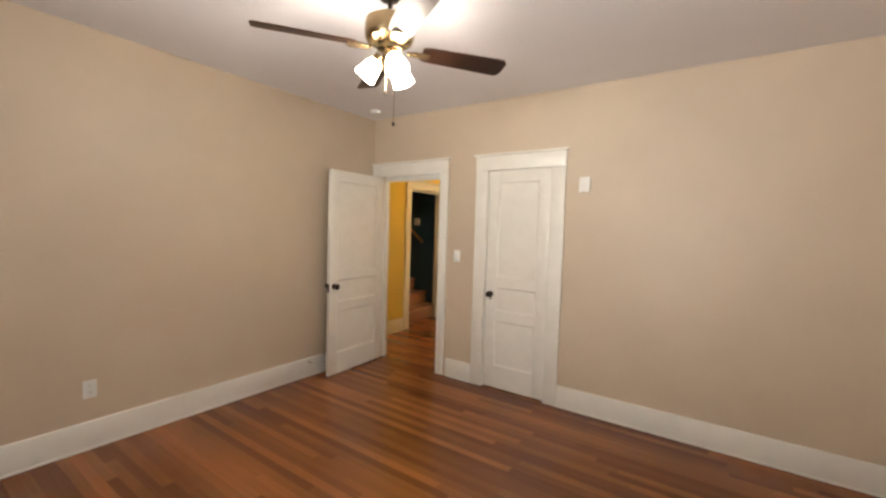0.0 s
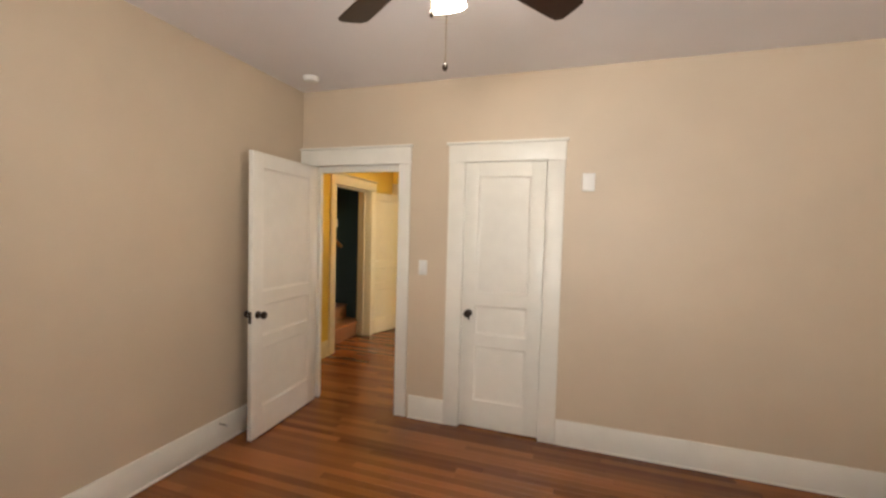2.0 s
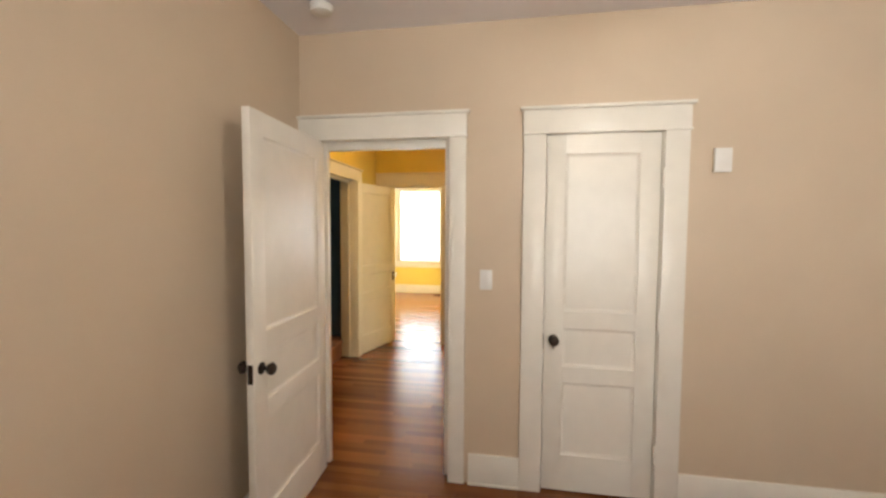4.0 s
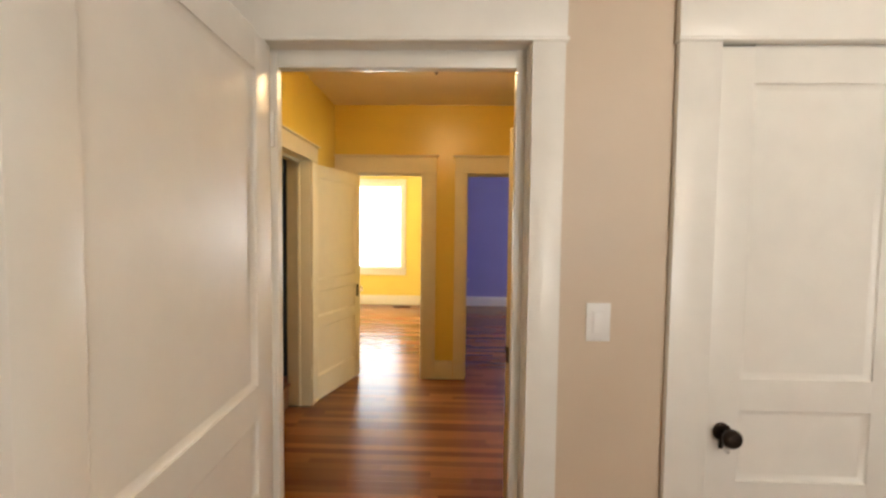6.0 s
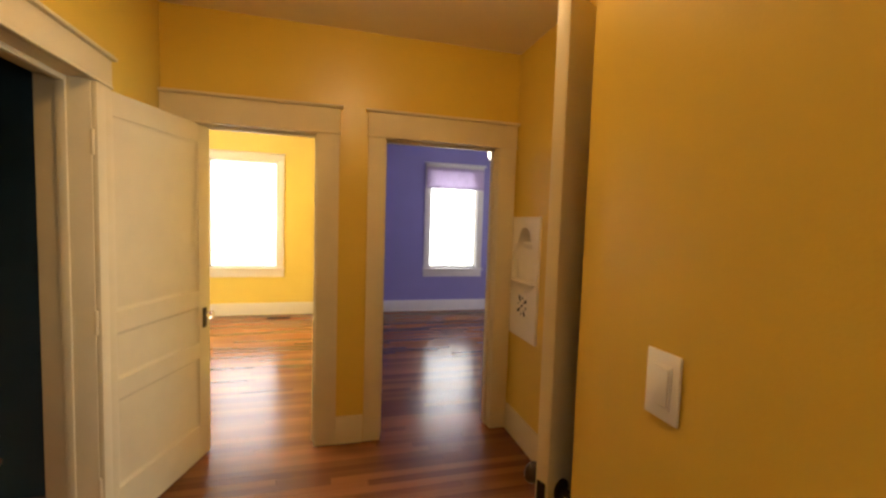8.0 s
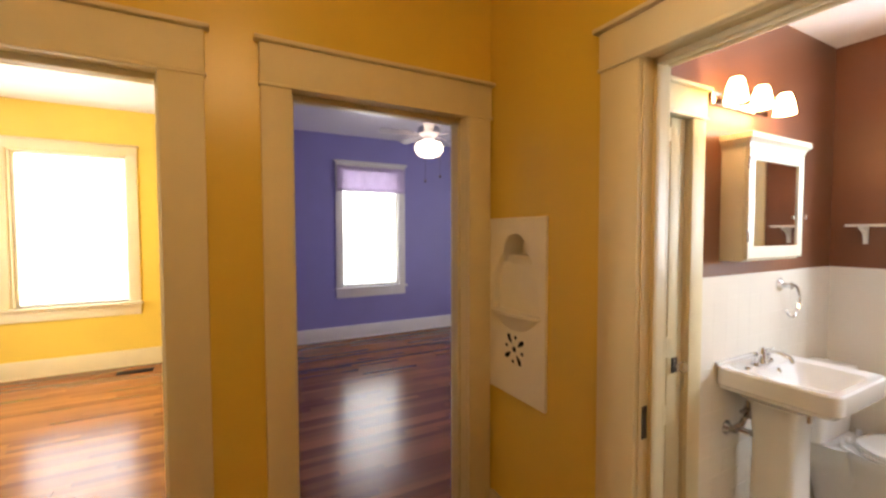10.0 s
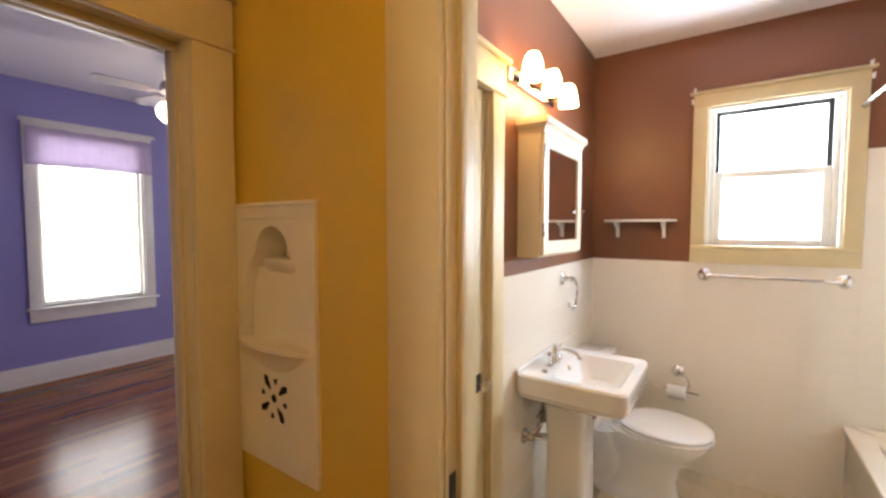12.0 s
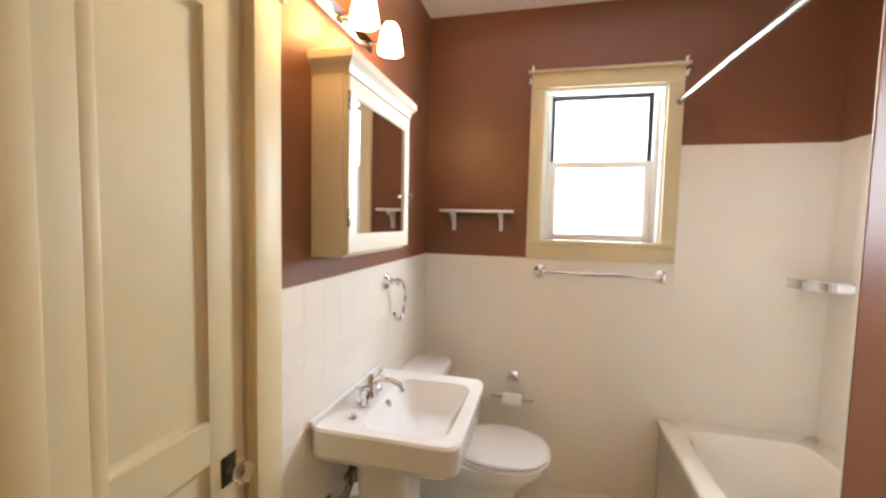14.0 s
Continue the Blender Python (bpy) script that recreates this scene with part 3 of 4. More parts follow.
for i, x in enumerate(xs):
    z = 0.197 * (i + 1)
    y0, y1 = (4.56, 5.415) if i == 0 else (4.22, 5.575)
    nxt = xs[i + 1] if i + 1 < len(xs) else x - 1.0
    box_part("riser", (x - 0.02, x, y0, y1, z - 0.197, z - 0.028), STAIRWOOD, stair, 0.001)
    if i == 0:
        box_part("tread", (-0.195, x + 0.02, 4.56, 5.415, z - 0.028, z), STAIRWOOD, stair, 0.006)
        box_part("tread", (nxt - 0.02, -0.196, 4.225, 5.575, z - 0.028, z - 0.0005), STAIRWOOD, stair, 0.003)
    else:
        box_part("tread", (nxt - 0.02, x + 0.025, y0 + 0.003, y1, z - 0.028, z), STAIRWOOD, stair, 0.006)
rail = thing("handrail", pose(-3.645, 5.52, 1.235), "varnished oak handrail fixed to the dark wall", "handrail")
bm = bmesh.new()
tube(bm, [(0, 0, 0), (-0.02, 0, 0.02), (-2.4, 0, 1.85)], 0.024, 12)
part("rail", bm, RAILWOOD, rail)
for d in (0.18, 1.2, 2.2):
    bm = bmesh.new()
    tube(bm, [(-d, 0, d * 0.77), (-d, 0.03, d * 0.77 - 0.05), (-d, 0.058, d * 0.77 - 0.055)], 0.007, 8)
    part("bracket", bm, BRONZE, rail, "dark metal bracket")
bm = bmesh.new()
bx(bm, -3.87, -3.75, 5.572, 5.579, 1.52, 1.64, 0.003)
solid("switch_plate", bm, WHITE, "white double switch plate on the dark stairwell wall", "switch plate")


# ---- wall plates and detectors ----
def rocker_switch(m, label):
    s = thing("light_switch", m, label, "light switch")
    box_part("plate", (-0.036, 0.036, -0.006, 0, -0.058, 0.058), WHITE, s, 0.003)
    box_part("frame", (-0.021, 0.021, -0.0078, -0.005, -0.037, 0.037), WHITE, s, 0.0012)
    box_part("rocker", (-0.0165, 0.0165, -0.0105, -0.006, -0.0325, 0.0325), WHITE, s, 0.003)


rocker_switch(pose(-1.515, 3.32, 1.218), "white rocker light switch on the beige wall")
rocker_switch(pose(-1.615, 3.942, 1.232, 0, 0, -90), "white rocker light switch on the amber wall")
outlet = thing("wall_outlet", pose(-2.655, 0.777, 0.392, 0, 0, 90), "white double power outlet low on the beige wall", "outlet")
box_part("plate", (-0.036, 0.036, -0.006, 0, -0.058, 0.058), WHITE, outlet, 0.003)
for z in (-0.02, 0.02):
    bm = bmesh.new()
    bx(bm, -0.016, 0.016, -0.009, -0.005, z - 0.014, z + 0.014, 0.003)
    soc = part("socket", bm, WHITE, outlet)
    # thin black slivers on the socket face colour in the shade of its slots
    for x in (-0.006, 0.006):
        box_part("slot_shade", (x - 0.001, x + 0.001, -0.0094, -0.0088, z - 0.004, z + 0.005), DARK, soc, 0.0)
al = thing("door_sensor", pose(-0.308, 3.32, 1.872), "small white plastic alarm box high on the beige wall", "alarm box")
box_part("case", (-0.042, 0.042, -0.026, 0, -0.062, 0.062), WHITE, al, 0.006)
box_part("lens", (-0.02, 0.02, -0.028, -0.025, 0.0, 0.035), WHITE, al, 0.002)


def detector(m, r, label):
    d = thing("smoke_detector", m, label, "smoke detector")
    bm = bmesh.new()
    lathe(bm, [(0.0, 0), (r, 0), (r, -0.008), (r * 0.96, -0.012)], 32)
    part("base", bm, WHITE, d)
    bm = bmesh.new()
    lathe(bm, [(r * 0.9, -0.012), (r * 0.88, -0.03), (r * 0.6, -0.038), (0.0, -0.04)], 32)
    part("cover", bm, WHITE, d)


detector(pose(-2.37, 3.03, H_BED), 0.062, "round white smoke detector on the bedroom ceiling")
detector(pose(-2.86, 4.82, H_HALL), 0.07, "round smoke detector on the hall ceiling")
vent = thing("ceiling_vent", pose(-3.0, 4.86, H_HALL), "small white slatted ceiling vent", "air vent")
box_part("frame", (-0.06, 0.06, -0.12, 0.12, -0.008, 0), TRIM, vent, 0.002)
for i in range(7):
    box_part("slat", (-0.05, 0.05, -0.1 + i * 0.03, -0.082 + i * 0.03, -0.014, -0.007), TRIM, vent, 0.0)
bm = bmesh.new()
tube(bm, [(-2.637, 2.44, 0.15), (-2.575, 2.44, 0.15)], 0.006, 10)
ds = solid("door_stopper", bm, STEEL, "spring door stop screwed to the baseboard", "door stop")
bm = bmesh.new()
tube(bm, [(-2.576, 2.44, 0.15), (-2.563, 2.44, 0.15)], 0.010, 12)
tip = part("rubber_tip", bm, WHITE, ds)

reg = thing("floor_vent", pose(-2.93, 9.83, 0), "dark metal floor register in the wood floor", "floor vent")
box_part("frame", (-0.16, 0.16, -0.06, 0.06, 0.0, 0.009), IRON, reg, 0.002)
for i in range(12):
    box_part("slat", (-0.14 + i * 0.0245, -0.13 + i * 0.0245, -0.045, 0.045, 0.0085, 0.012), IRON, reg, 0.0)


# ---- lamps and fans ----
def tulip(r0, r1, length, n=24, ruffle=0.0):
    """A flared glass shade opening along -z from its neck at the origin, as rings."""
    rings = []
    for k in range(9):
        u = k / 8
        r = r0 + (r1 - r0) * (u ** 0.55)
        pts = []
        for i in range(n):
            a = 2 * math.pi * i / n
            rr = r * (1 + ruffle * u * u * math.cos(6 * a))
            pts.append(Vector((rr * math.cos(a), rr * math.sin(a), -length * u)))
        rings.append(pts)
    inner = [[Vector((p.x * 0.93, p.y * 0.93, p.z + 0.002)) for p in r] for r in rings[::-1]]
    return rings + inner


fan = thing("ceiling_fan", pose(-0.78, 1.485, H_BED), "antique brass ceiling fan with walnut blades and lit shades", "ceiling fan")
bm = bmesh.new()
lathe(bm, [(0.0, 0), (0.07, 0), (0.068, -0.02), (0.05, -0.05), (0.018, -0.06)], 32)
part("canopy", bm, BRONZE, fan)
bm = bmesh.new()
tube(bm, [(0, 0, -0.05), (0, 0, -0.14)], 0.012, 12)
part("downrod", bm, BRONZE, fan)
bm = bmesh.new()
lathe(bm, [(0.02, -0.125), (0.085, -0.135), (0.118, -0.155), (0.122, -0.18), (0.122, -0.232), (0.112, -0.255), (0.075, -0.268), (0.0, -0.27)], 40)
part("motor_housing", bm, BRASS, fan, "antique brass motor housing")
bm = bmesh.new()
lathe(bm, [(0.0, -0.262), (0.06, -0.27), (0.062, -0.295), (0.036, -0.30), (0.034, -0.35), (0.05, -0.36), (0.05, -0.385), (0.02, -0.40), (0.0, -0.41)], 28)
part("light_fitter", bm, BRASS, fan)
BZ = -0.295
for a in (54.5, 145, 235, 326):
    t = pose(0, 0, 0, 0, 0, a)
    bm = bmesh.new()
    pts = [(0.09, -0.012), (0.13, -0.028), (0.19, -0.034), (0.21, -0.02), (0.21, 0.02), (0.19, 0.034), (0.13, 0.028), (0.09, 0.012)]
    lo = [bm.verts.new(t @ Vector((x, y, BZ - 0.004))) for x, y in pts]
    hi = [bm.verts.new(t @ Vector((x, y, BZ + 0.002))) for x, y in pts]
    bm.faces.new(lo)
    bm.faces.new(hi)
    for i in range(len(pts)):
        bm.faces.new((lo[i], lo[(i + 1) % len(pts)], hi[(i + 1) % len(pts)], hi[i]))
    part("blade_iron", bm, BRASS, fan, "antique brass blade bracket")
    bm = bmesh.new()
    tilt = pose(0, 0, 0, -14, 0, 0)
    pts = [(0.17, -0.045), (0.20, -0.055), (0.56, -0.068), (0.612, -0.068), (0.634, -0.046), (0.636, 0.0), (0.634, 0.046), (0.612, 0.068), (0.56, 0.068), (0.20, 0.055), (0.17, 0.045)]
    lo = [bm.verts.new(t @ (tilt @ Vector((x, y, 0)) + Vector((0, 0, BZ + 0.006)))) for x, y in pts]
    hi = [bm.verts.new(t @ (tilt @ Vector((x, y, 0.006)) + Vector((0, 0, BZ + 0.006)))) for x, y in pts]
    bm.faces.new(lo)
    bm.faces.new(hi)
    for i in range(len(pts)):
        bm.faces.new((lo[i], lo[(i + 1) % len(pts)], hi[(i + 1) % len(pts)], hi[i]))
    part("blade", bm, BLADE, fan, "dark walnut fan blade")
for a in (-28, 212, 92):
    t = pose(0, 0, -0.332, 0, 0, a) @ pose(0.05, 0, 0, 0, -38, 0)
    bm = bmesh.new()
    lathe(bm, [(0.016, 0.015), (0.028, 0.01), (0.030, -0.02), (0.022, -0.03)], 16, m=t)
    hold = part("shade_holder", bm, BRASS, fan)
    bm = bmesh.new()
    loft(bm, [[t @ (p + Vector((0, 0, -0.022))) for p in r] for r in tulip(0.026, 0.054, 0.100, 24, 0.06)], (False, False))
    part("shade", bm, FANGLASS, hold, "lit frosted tulip glass shade")
for dx, dy, z in ((0.02, 0.02, -0.655), (-0.02, 0.0, -0.50)):
    bm = bmesh.new()
    tube(bm, [(dx, dy, -0.39), (dx, dy, z)], 0.0012, 6)
    ch = part("pull_chain", bm, BRASS, fan)
    bm = bmesh.new()
    lathe(bm, [(0.002, 0.012), (0.008, 0.006), (0.009, -0.004), (0.004, -0.012), (0.0, -0.013)], 12, (dx, dy, z))
    part("chain_knob", bm, BRONZE, ch)

hl = thing("ceiling_light", pose(-2.07, 4.60, H_HALL), "flush ceiling light with a lit frosted bowl in dark bronze", "ceiling light")
bm = bmesh.new()
lathe(bm, [(0.0, 0), (0.165, 0), (0.1462, -0.018), (0.1375, -0.052), (0.1305, -0.065), (0.1261, -0.029)], 40)
part("pan", bm, BRONZE, hl, "dark bronze ceiling pan")
bm = bmesh.new()
lathe(bm, [(0.1320, -0.050), (0.1330, -0.100), (0.1240, -0.168), (0.0980, -0.216), (0.0522, -0.236), (0.0, -0.242)], 40)
part("bowl", bm, HALLGLASS, hl, "lit frosted glass bowl")
bm = bmesh.new()
lathe(bm, [(0.024, -0.238), (0.025, -0.246), (0.011, -0.252), (0.012, -0.262), (0.005, -0.270), (0.0, -0.276)], 20)
part("finial", bm, BRONZE, hl)
for a in (0, 120, 240):
    t = pose(0, 0, 0, 0, 0, a)
    bm = bmesh.new()
    tube(bm, [t @ Vector(p) for p in ((0.150, 0, -0.030), (0.150, 0, -0.116), (0.138, 0, -0.150))], 0.012, 8)
    part("bracket", bm, BRONZE, hl)

pf = thing("ceiling_fan", pose(-0.05, 8.53, H_FAR), "pale ceiling fan with a lit bowl in the violet room", "ceiling fan")
bm = bmesh.new()
lathe(bm, [(0.0, 0), (0.075, 0), (0.07, -0.03), (0.03, -0.07), (0.014, -0.075), (0.014, -0.15), (0.06, -0.165), (0.11, -0.19), (0.125, -0.22), (0.12, -0.26), (0.07, -0.29), (0.055, -0.33), (0.0, -0.335)], 32)
part("motor_housing", bm, PBLADE, pf)
bm = bmesh.new()
lathe(bm, [(0.06, -0.335), (0.13, -0.36), (0.155, -0.40), (0.148, -0.45), (0.11, -0.495), (0.05, -0.515), (0.0, -0.518)], 32)
part("bowl", bm, PFANGLASS, pf, "lit frosted glass bowl")
for a in range(28, 388, 72):
    t = pose(0, 0, -0.262, 0, 0, a)
    bm = bmesh.new()
    loft(bm, [[(x, y, z) for x, y in ((0.08, -0.014), (0.14, -0.016), (0.21, -0.04), (0.21, 0.04), (0.14, 0.016), (0.08, 0.014))] for z in (-0.008, -0.003)])
    bmesh.ops.transform(bm, matrix=t, verts=bm.verts)
    part("blade_iron", bm, PBLADE, pf)
    bm = bmesh.new()
    loft(bm, [[(x, y, z) for x, y in ((0.17, -0.048), (0.52, -0.062), (0.55, -0.045), (0.555, 0.0), (0.55, 0.045), (0.52, 0.062), (0.17, 0.048))] for z in (-0.003, 0.003)])
    bmesh.ops.transform(bm, matrix=t @ pose(0, 0, 0, 12, 0, 0), verts=bm.verts)
    part("blade", bm, PBLADE, pf, "pale fan blade")
for dx, z in ((-0.06, -0.78), (0.12, -0.72)):
    bm = bmesh.new()
    tube(bm, [(dx, -0.03, -0.30), (dx, -0.03, z)], 0.0015, 6)
    ch = part("pull_chain", bm, BRASS, pf)
    bm = bmesh.new()
    lathe(bm, [(0.003, 0.02), (0.01, 0.01), (0.01, -0.01), (0.0, -0.02)], 10, (dx, -0.03, z))
    part("chain_knob", bm, BRASS, ch)

# half-open slatted blind behind the valance
blind = thing("window_blind", pose(-0.1925, 10.135, 0.755), "white slatted blind with its slats turned level", "blind")
box_part("head_rail", (-0.395, 0.395, -0.014, 0.014, 1.575, 1.60), WHITE, blind, 0.002)
box_part("bottom_rail", (-0.395, 0.395, -0.012, 0.012, 0.0, 0.014), WHITE, blind, 0.003)
slat_bm = bmesh.new()
bx(slat_bm, -0.393, 0.393, -0.012, 0.012, -0.0006, 0.0006)
slat_mesh = mesh_of("slat", slat_bm, WHITE, 0)
for i in range(1, 52):
    ob = new("slat", slat_mesh)
    ob.location = (0, 0, 0.014 + 0.03 * i)
    ob.rotation_euler = (radians(8), 0, 0)
    ob.parent = blind

# valance and rod at the violet room's window
val = thing("window_valance", pose(-0.1925, 10.045, 2.055), "sheer lilac fabric valance on a white rod", "valance")
bm = bmesh.new()
n = 60
rows = []
for k in range(6):
    z = 0.35 * k / 5
    rows.append([bm.verts.new((-0.50 + 1.0 * i / n, 0.005 * math.sin(i * 0.55) + 0.002 * math.sin(i * 1.9), z + 0.004 * math.sin(i * 0.5))) for i in range(n + 1)])
for a, b in zip(rows, rows[1:]):
    for i in range(n):
        bm.faces.new((a[i], a[i + 1], b[i + 1], b[i]))
cl = part("fabric", bm, CLOTH, val, "sheer lilac cloth")
sm = cl.modifiers.new("thickness", 'SOLIDIFY')
sm.thickness = 0.001
bm = bmesh.new()
tube(bm, [(-0.54, 0, 0.40), (0.54, 0, 0.40)], 0.010, 10)
part("rod", bm, WHITE, val)
for x in (-0.5, 0.5):
    box_part("bracket", (x - 0.008, x + 0.008, 0.0, 0.055, 0.385, 0.415), WHITE, val, 0.002)


# ---- hall niche ----
nic = thing("phone_niche", pose(-0.90, 5.920, 0, 0, 0, -90), "ivory plate with an arched telephone niche and flower cutouts painted as shade", "wall niche")
# local x along the wall, -y out of it
hw, zb, zt = 0.203, 0.725, 1.541
hole = [(-0.170, 1.105), (-0.163, 1.20), (-0.150, 1.285), (-0.130, 1.335), (-0.100, 1.378)]
for i in range(13):
    a = math.pi - math.pi * i / 12
    hole.append((0.082 * math.cos(a), 1.398 + 0.080 * math.sin(a)))
hole += [(-x, z) for x, z in hole[4::-1]]
bm = bmesh.new()
outer = []
for x, z in hole:
    # matching points on the plate's edge, for a clean ring of faces
    if z < 1.12:
        outer.append((-hw if x < 0 else hw, zb))
    elif abs(x) > 0.0825:
        outer.append((-hw if x < 0 else hw, z))
    else:
        outer.append((x / 0.082 * hw, zt))
rings = []
for y in (0.0, -0.014):
    rings.append(([bm.verts.new((x, y, z)) for x, z in outer], [bm.verts.new((x, y, z)) for x, z in hole]))
n = len(hole)
for o, h in rings:
    for i in range(n):
        j = (i + 1) % n
        try:
            bm.faces.new((o[i], o[j], h[j], h[i]))
        except ValueError:
            pass
for i in range(n):
    j = (i + 1) % n
    bm.faces.new((rings[0][0][i], rings[0][0][j], rings[1][0][j], rings[1][0][i]))
    bm.faces.new((rings[0][1][i], rings[0][1][j], rings[1][1][j], rings[1][1][i]))
part("plate", bm, NICHE, nic)
bm = bmesh.new()
front = [bm.verts.new((x, -0.004, z)) for x, z in hole]
back = [bm.verts.new((x * 0.96, 0.095, z - 0.004)) for x, z in hole]
for i in range(n):
    bm.faces.new((front[i], front[(i + 1) % n], back[(i + 1) % n], back[i]))
bm.faces.new(back)
part("recess", bm, NICHE, nic, "ivory recess")
bm = bmesh.new()
loft(bm, [[(x, y * k + o, z) for x, y in ((-w_, 0.092), (-w_, 0.03), (-w_ * 0.7, 0.006), (-w_ * 0.3, -0.004), (w_ * 0.3, -0.004), (w_ * 0.7, 0.006), (w_, 0.03), (w_, 0.092))]
          for w_, k, o, z in ((0.126, 0.8, 0.020, 1.335), (0.120, 0.9, 0.008, 1.352), (0.104, 1.0, 0.0, 1.368), (0.100, 1.0, 0.0, 1.376))])
part("inner_ledge", bm, NICHE, nic, "small curved ledge below the arch")
box_part("inner_back", (-0.160, 0.160, 0.020, 0.026, 1.112, 1.345), NICHE, nic, 0.0)
bm = bmesh.new()
rr = []
for k in range(7):
    u = k / 6
    s = max(0.02, 1 - u) ** 0.8
    z = 1.106 - 0.075 * u ** 1.3
    pts = [(0.172 * s ** 0.5 * math.cos(a), -0.012 - 0.042 * s * math.sin(a), z) for a in [math.pi * i / 20 for i in range(21)]]
    rr.append(pts)
loft(bm, rr)
part("shelf", bm, NICHE, nic, "rounded ivory shelf")
bm = bmesh.new()
loft(bm, [[(0.178 * math.cos(a), -0.012 - 0.048 * math.sin(a), z) for a in [math.pi * i / 20 for i in range(21)]] for z in (1.1062, 1.112, 1.118)])
part("shelf_lip", bm, NICHE, nic)
box_part("shelf_bed", (-0.168, 0.168, -0.011, 0.09, 1.1065, 1.114), NICHE, nic, 0.001)
box_part("panel_line", (-0.15, 0.15, -0.0165, -0.013, 1.498, 1.503), NICHE, nic, 0.001)
box_part("edge_bead", (-hw - 0.004, hw + 0.004, -0.018, 0.0, zt - 0.004, zt + 0.008), NICHE, nic, 0.003)
# flower holes are not cut: raised petals carry their shade as colour
for k in range(8):
    a = radians(45 * k + 35)
    big = k % 2 == 0
    r, ln_, wd = 0.056, (0.026 if big else 0.010), (0.011 if big else 0.008)
    bm = bmesh.new()
    pts = []
    for i in range(12):
        b = 2 * math.pi * i / 12
        u, v = ln_ * math.cos(b), wd * math.sin(b) * (1.25 if math.cos(b) > 0 else 0.75)
        pts.append((math.cos(a) * (r + u) - math.sin(a) * v, math.sin(a) * (r + u) + math.cos(a) * v))
    loft(bm, [[(x, -0.0125, 0.945 + z) for x, z in pts], [(x, -0.0148, 0.945 + z) for x, z in pts]])
    part("cutout_shade", bm, DARK, nic, "raised dark petal coloured as shade in a hole")
bm = bmesh.new()
loft(bm, [[(0.013 * math.cos(2 * math.pi * i / 16), y, 0.945 + 0.013 * math.sin(2 * math.pi * i / 16)) for i in range(16)] for y in (-0.0125, -0.0148)])
part("cutout_shade", bm, DARK, nic, "raised dark disc coloured as shade in a hole")


# ---- bathroom tile ----
def tile_sheet(name, axis, p, side, a0, a1, z0, z1, label, skip=()):
    """Glazed wall tile as a bedded sheet with single tiles proud of the joints."""
    t = 0.006
    lo, hi = sorted((p, p + side * t))
    bm = bmesh.new()
    bx(bm, *((lo, hi, a0, a1) if axis == "x" else (a0, a1, lo, hi)), z0, z1)
    base = solid(name, bm, TILEGROUT, label, "wall tile", "structure")
    pieces.append((base, axis, p + side * t, side, a0, a1, z0, z1))


TILEGROUT = mat("tile_joint", (0.84, 0.785, 0.69), 0.6, var=0.04, bump=0.05)
pieces = []
tile_sheet("tile_bath_north", "y", 5.53, -1, -0.152, 1.22, 0.0, 1.27, "glazed white wall tile above the sink")
tile_sheet("tile_bath_east", "x", 1.22, -1, 4.226, 5.524, 0.0, 1.27, "glazed cream wall tile below the window")
tile_sheet("tile_tub_east", "x", 1.22, -1, 3.566, 4.226, 0.0, 1.86, "glazed cream wall tile over the bathtub")
tile_sheet("tile_tub_south", "y", 3.56, 1, 0.0, 1.214, 0.0, 1.86, "glazed cream wall tile behind the bathtub")
tile_sheet("tile_tub_end", "x", 0.0, 1, 3.566, 4.19, 0.0, 1.86, "glazed cream wall tile at the bathtub end")
bm = bmesh.new()
bx(bm, -0.0005, 0.003, 4.197, 4.2015, 0.004, 2.02)
solid("corner_trim", bm, TILE, "slim cream corner strip beside the bathtub", "trim", "structure")


# ---- bathroom things ----
cab = thing("medicine_cabinet", pose(0.003, 5.53, 1.345), "ivory wall cabinet with a mirrored door", "medicine cabinet")
W, D, HH = 0.535, 0.118, 0.585
box_part("body", (0, W, -D + 0.02, 0, 0, HH - 0.06), CABINET, cab, 0.002)
bm = bmesh.new()
loft(bm, [[(-o, 0, z), (-o, -D - o, z), (W + o, -D - o, z), (W + o, 0, z)] for o, z in
          ((0.001, HH - 0.064), (0.002, HH - 0.052), (0.007, HH - 0.040), (0.017, HH - 0.030), (0.021, HH - 0.026), (0.021, HH - 0.004), (0.018, HH))])
part("crown", bm, CABINET, cab)
bm = bmesh.new()
rects = {"out": (0.004, W - 0.004, 0.012, HH - 0.066), "in": (0.06, W - 0.06, 0.07, HH - 0.12)}
loft(bm, [[(x0 + i, y, z0 + i), (x1 - i, y, z0 + i), (x1 - i, y, z1 - i), (x0 + i, y, z1 - i)]
          for (x0, x1, z0, z1), i, y in ((rects["out"], 0.002, -D), (rects["in"], -0.003, -D), (rects["in"], 0.0, -D + 0.004), (rects["in"], 0.0, -D + 0.019),
                                         (rects["out"], 0.0, -D + 0.019), (rects["out"], 0.0, -D + 0.002), (rects["out"], 0.002, -D))], (False, False))
bmesh.ops.remove_doubles(bm, verts=bm.verts, dist=1e-5)
door = part("door", bm, CABINET, cab)
box_part("mirror", (0.058, W - 0.058, -D + 0.006, -D + 0.010, 0.068, HH - 0.118), MIRROR, door, 0.0, "mirror glass")
bm = bmesh.new()
lathe(bm, [(0.004, 0), (0.005, 0.012), (0.011, 0.018), (0.011, 0.024), (0.0, 0.028)], 14, (W - 0.025, -D, 0.21), Matrix.Rotation(radians(90), 4, 'X'))
part("knob", bm, GLASS, door, "small clear knob")
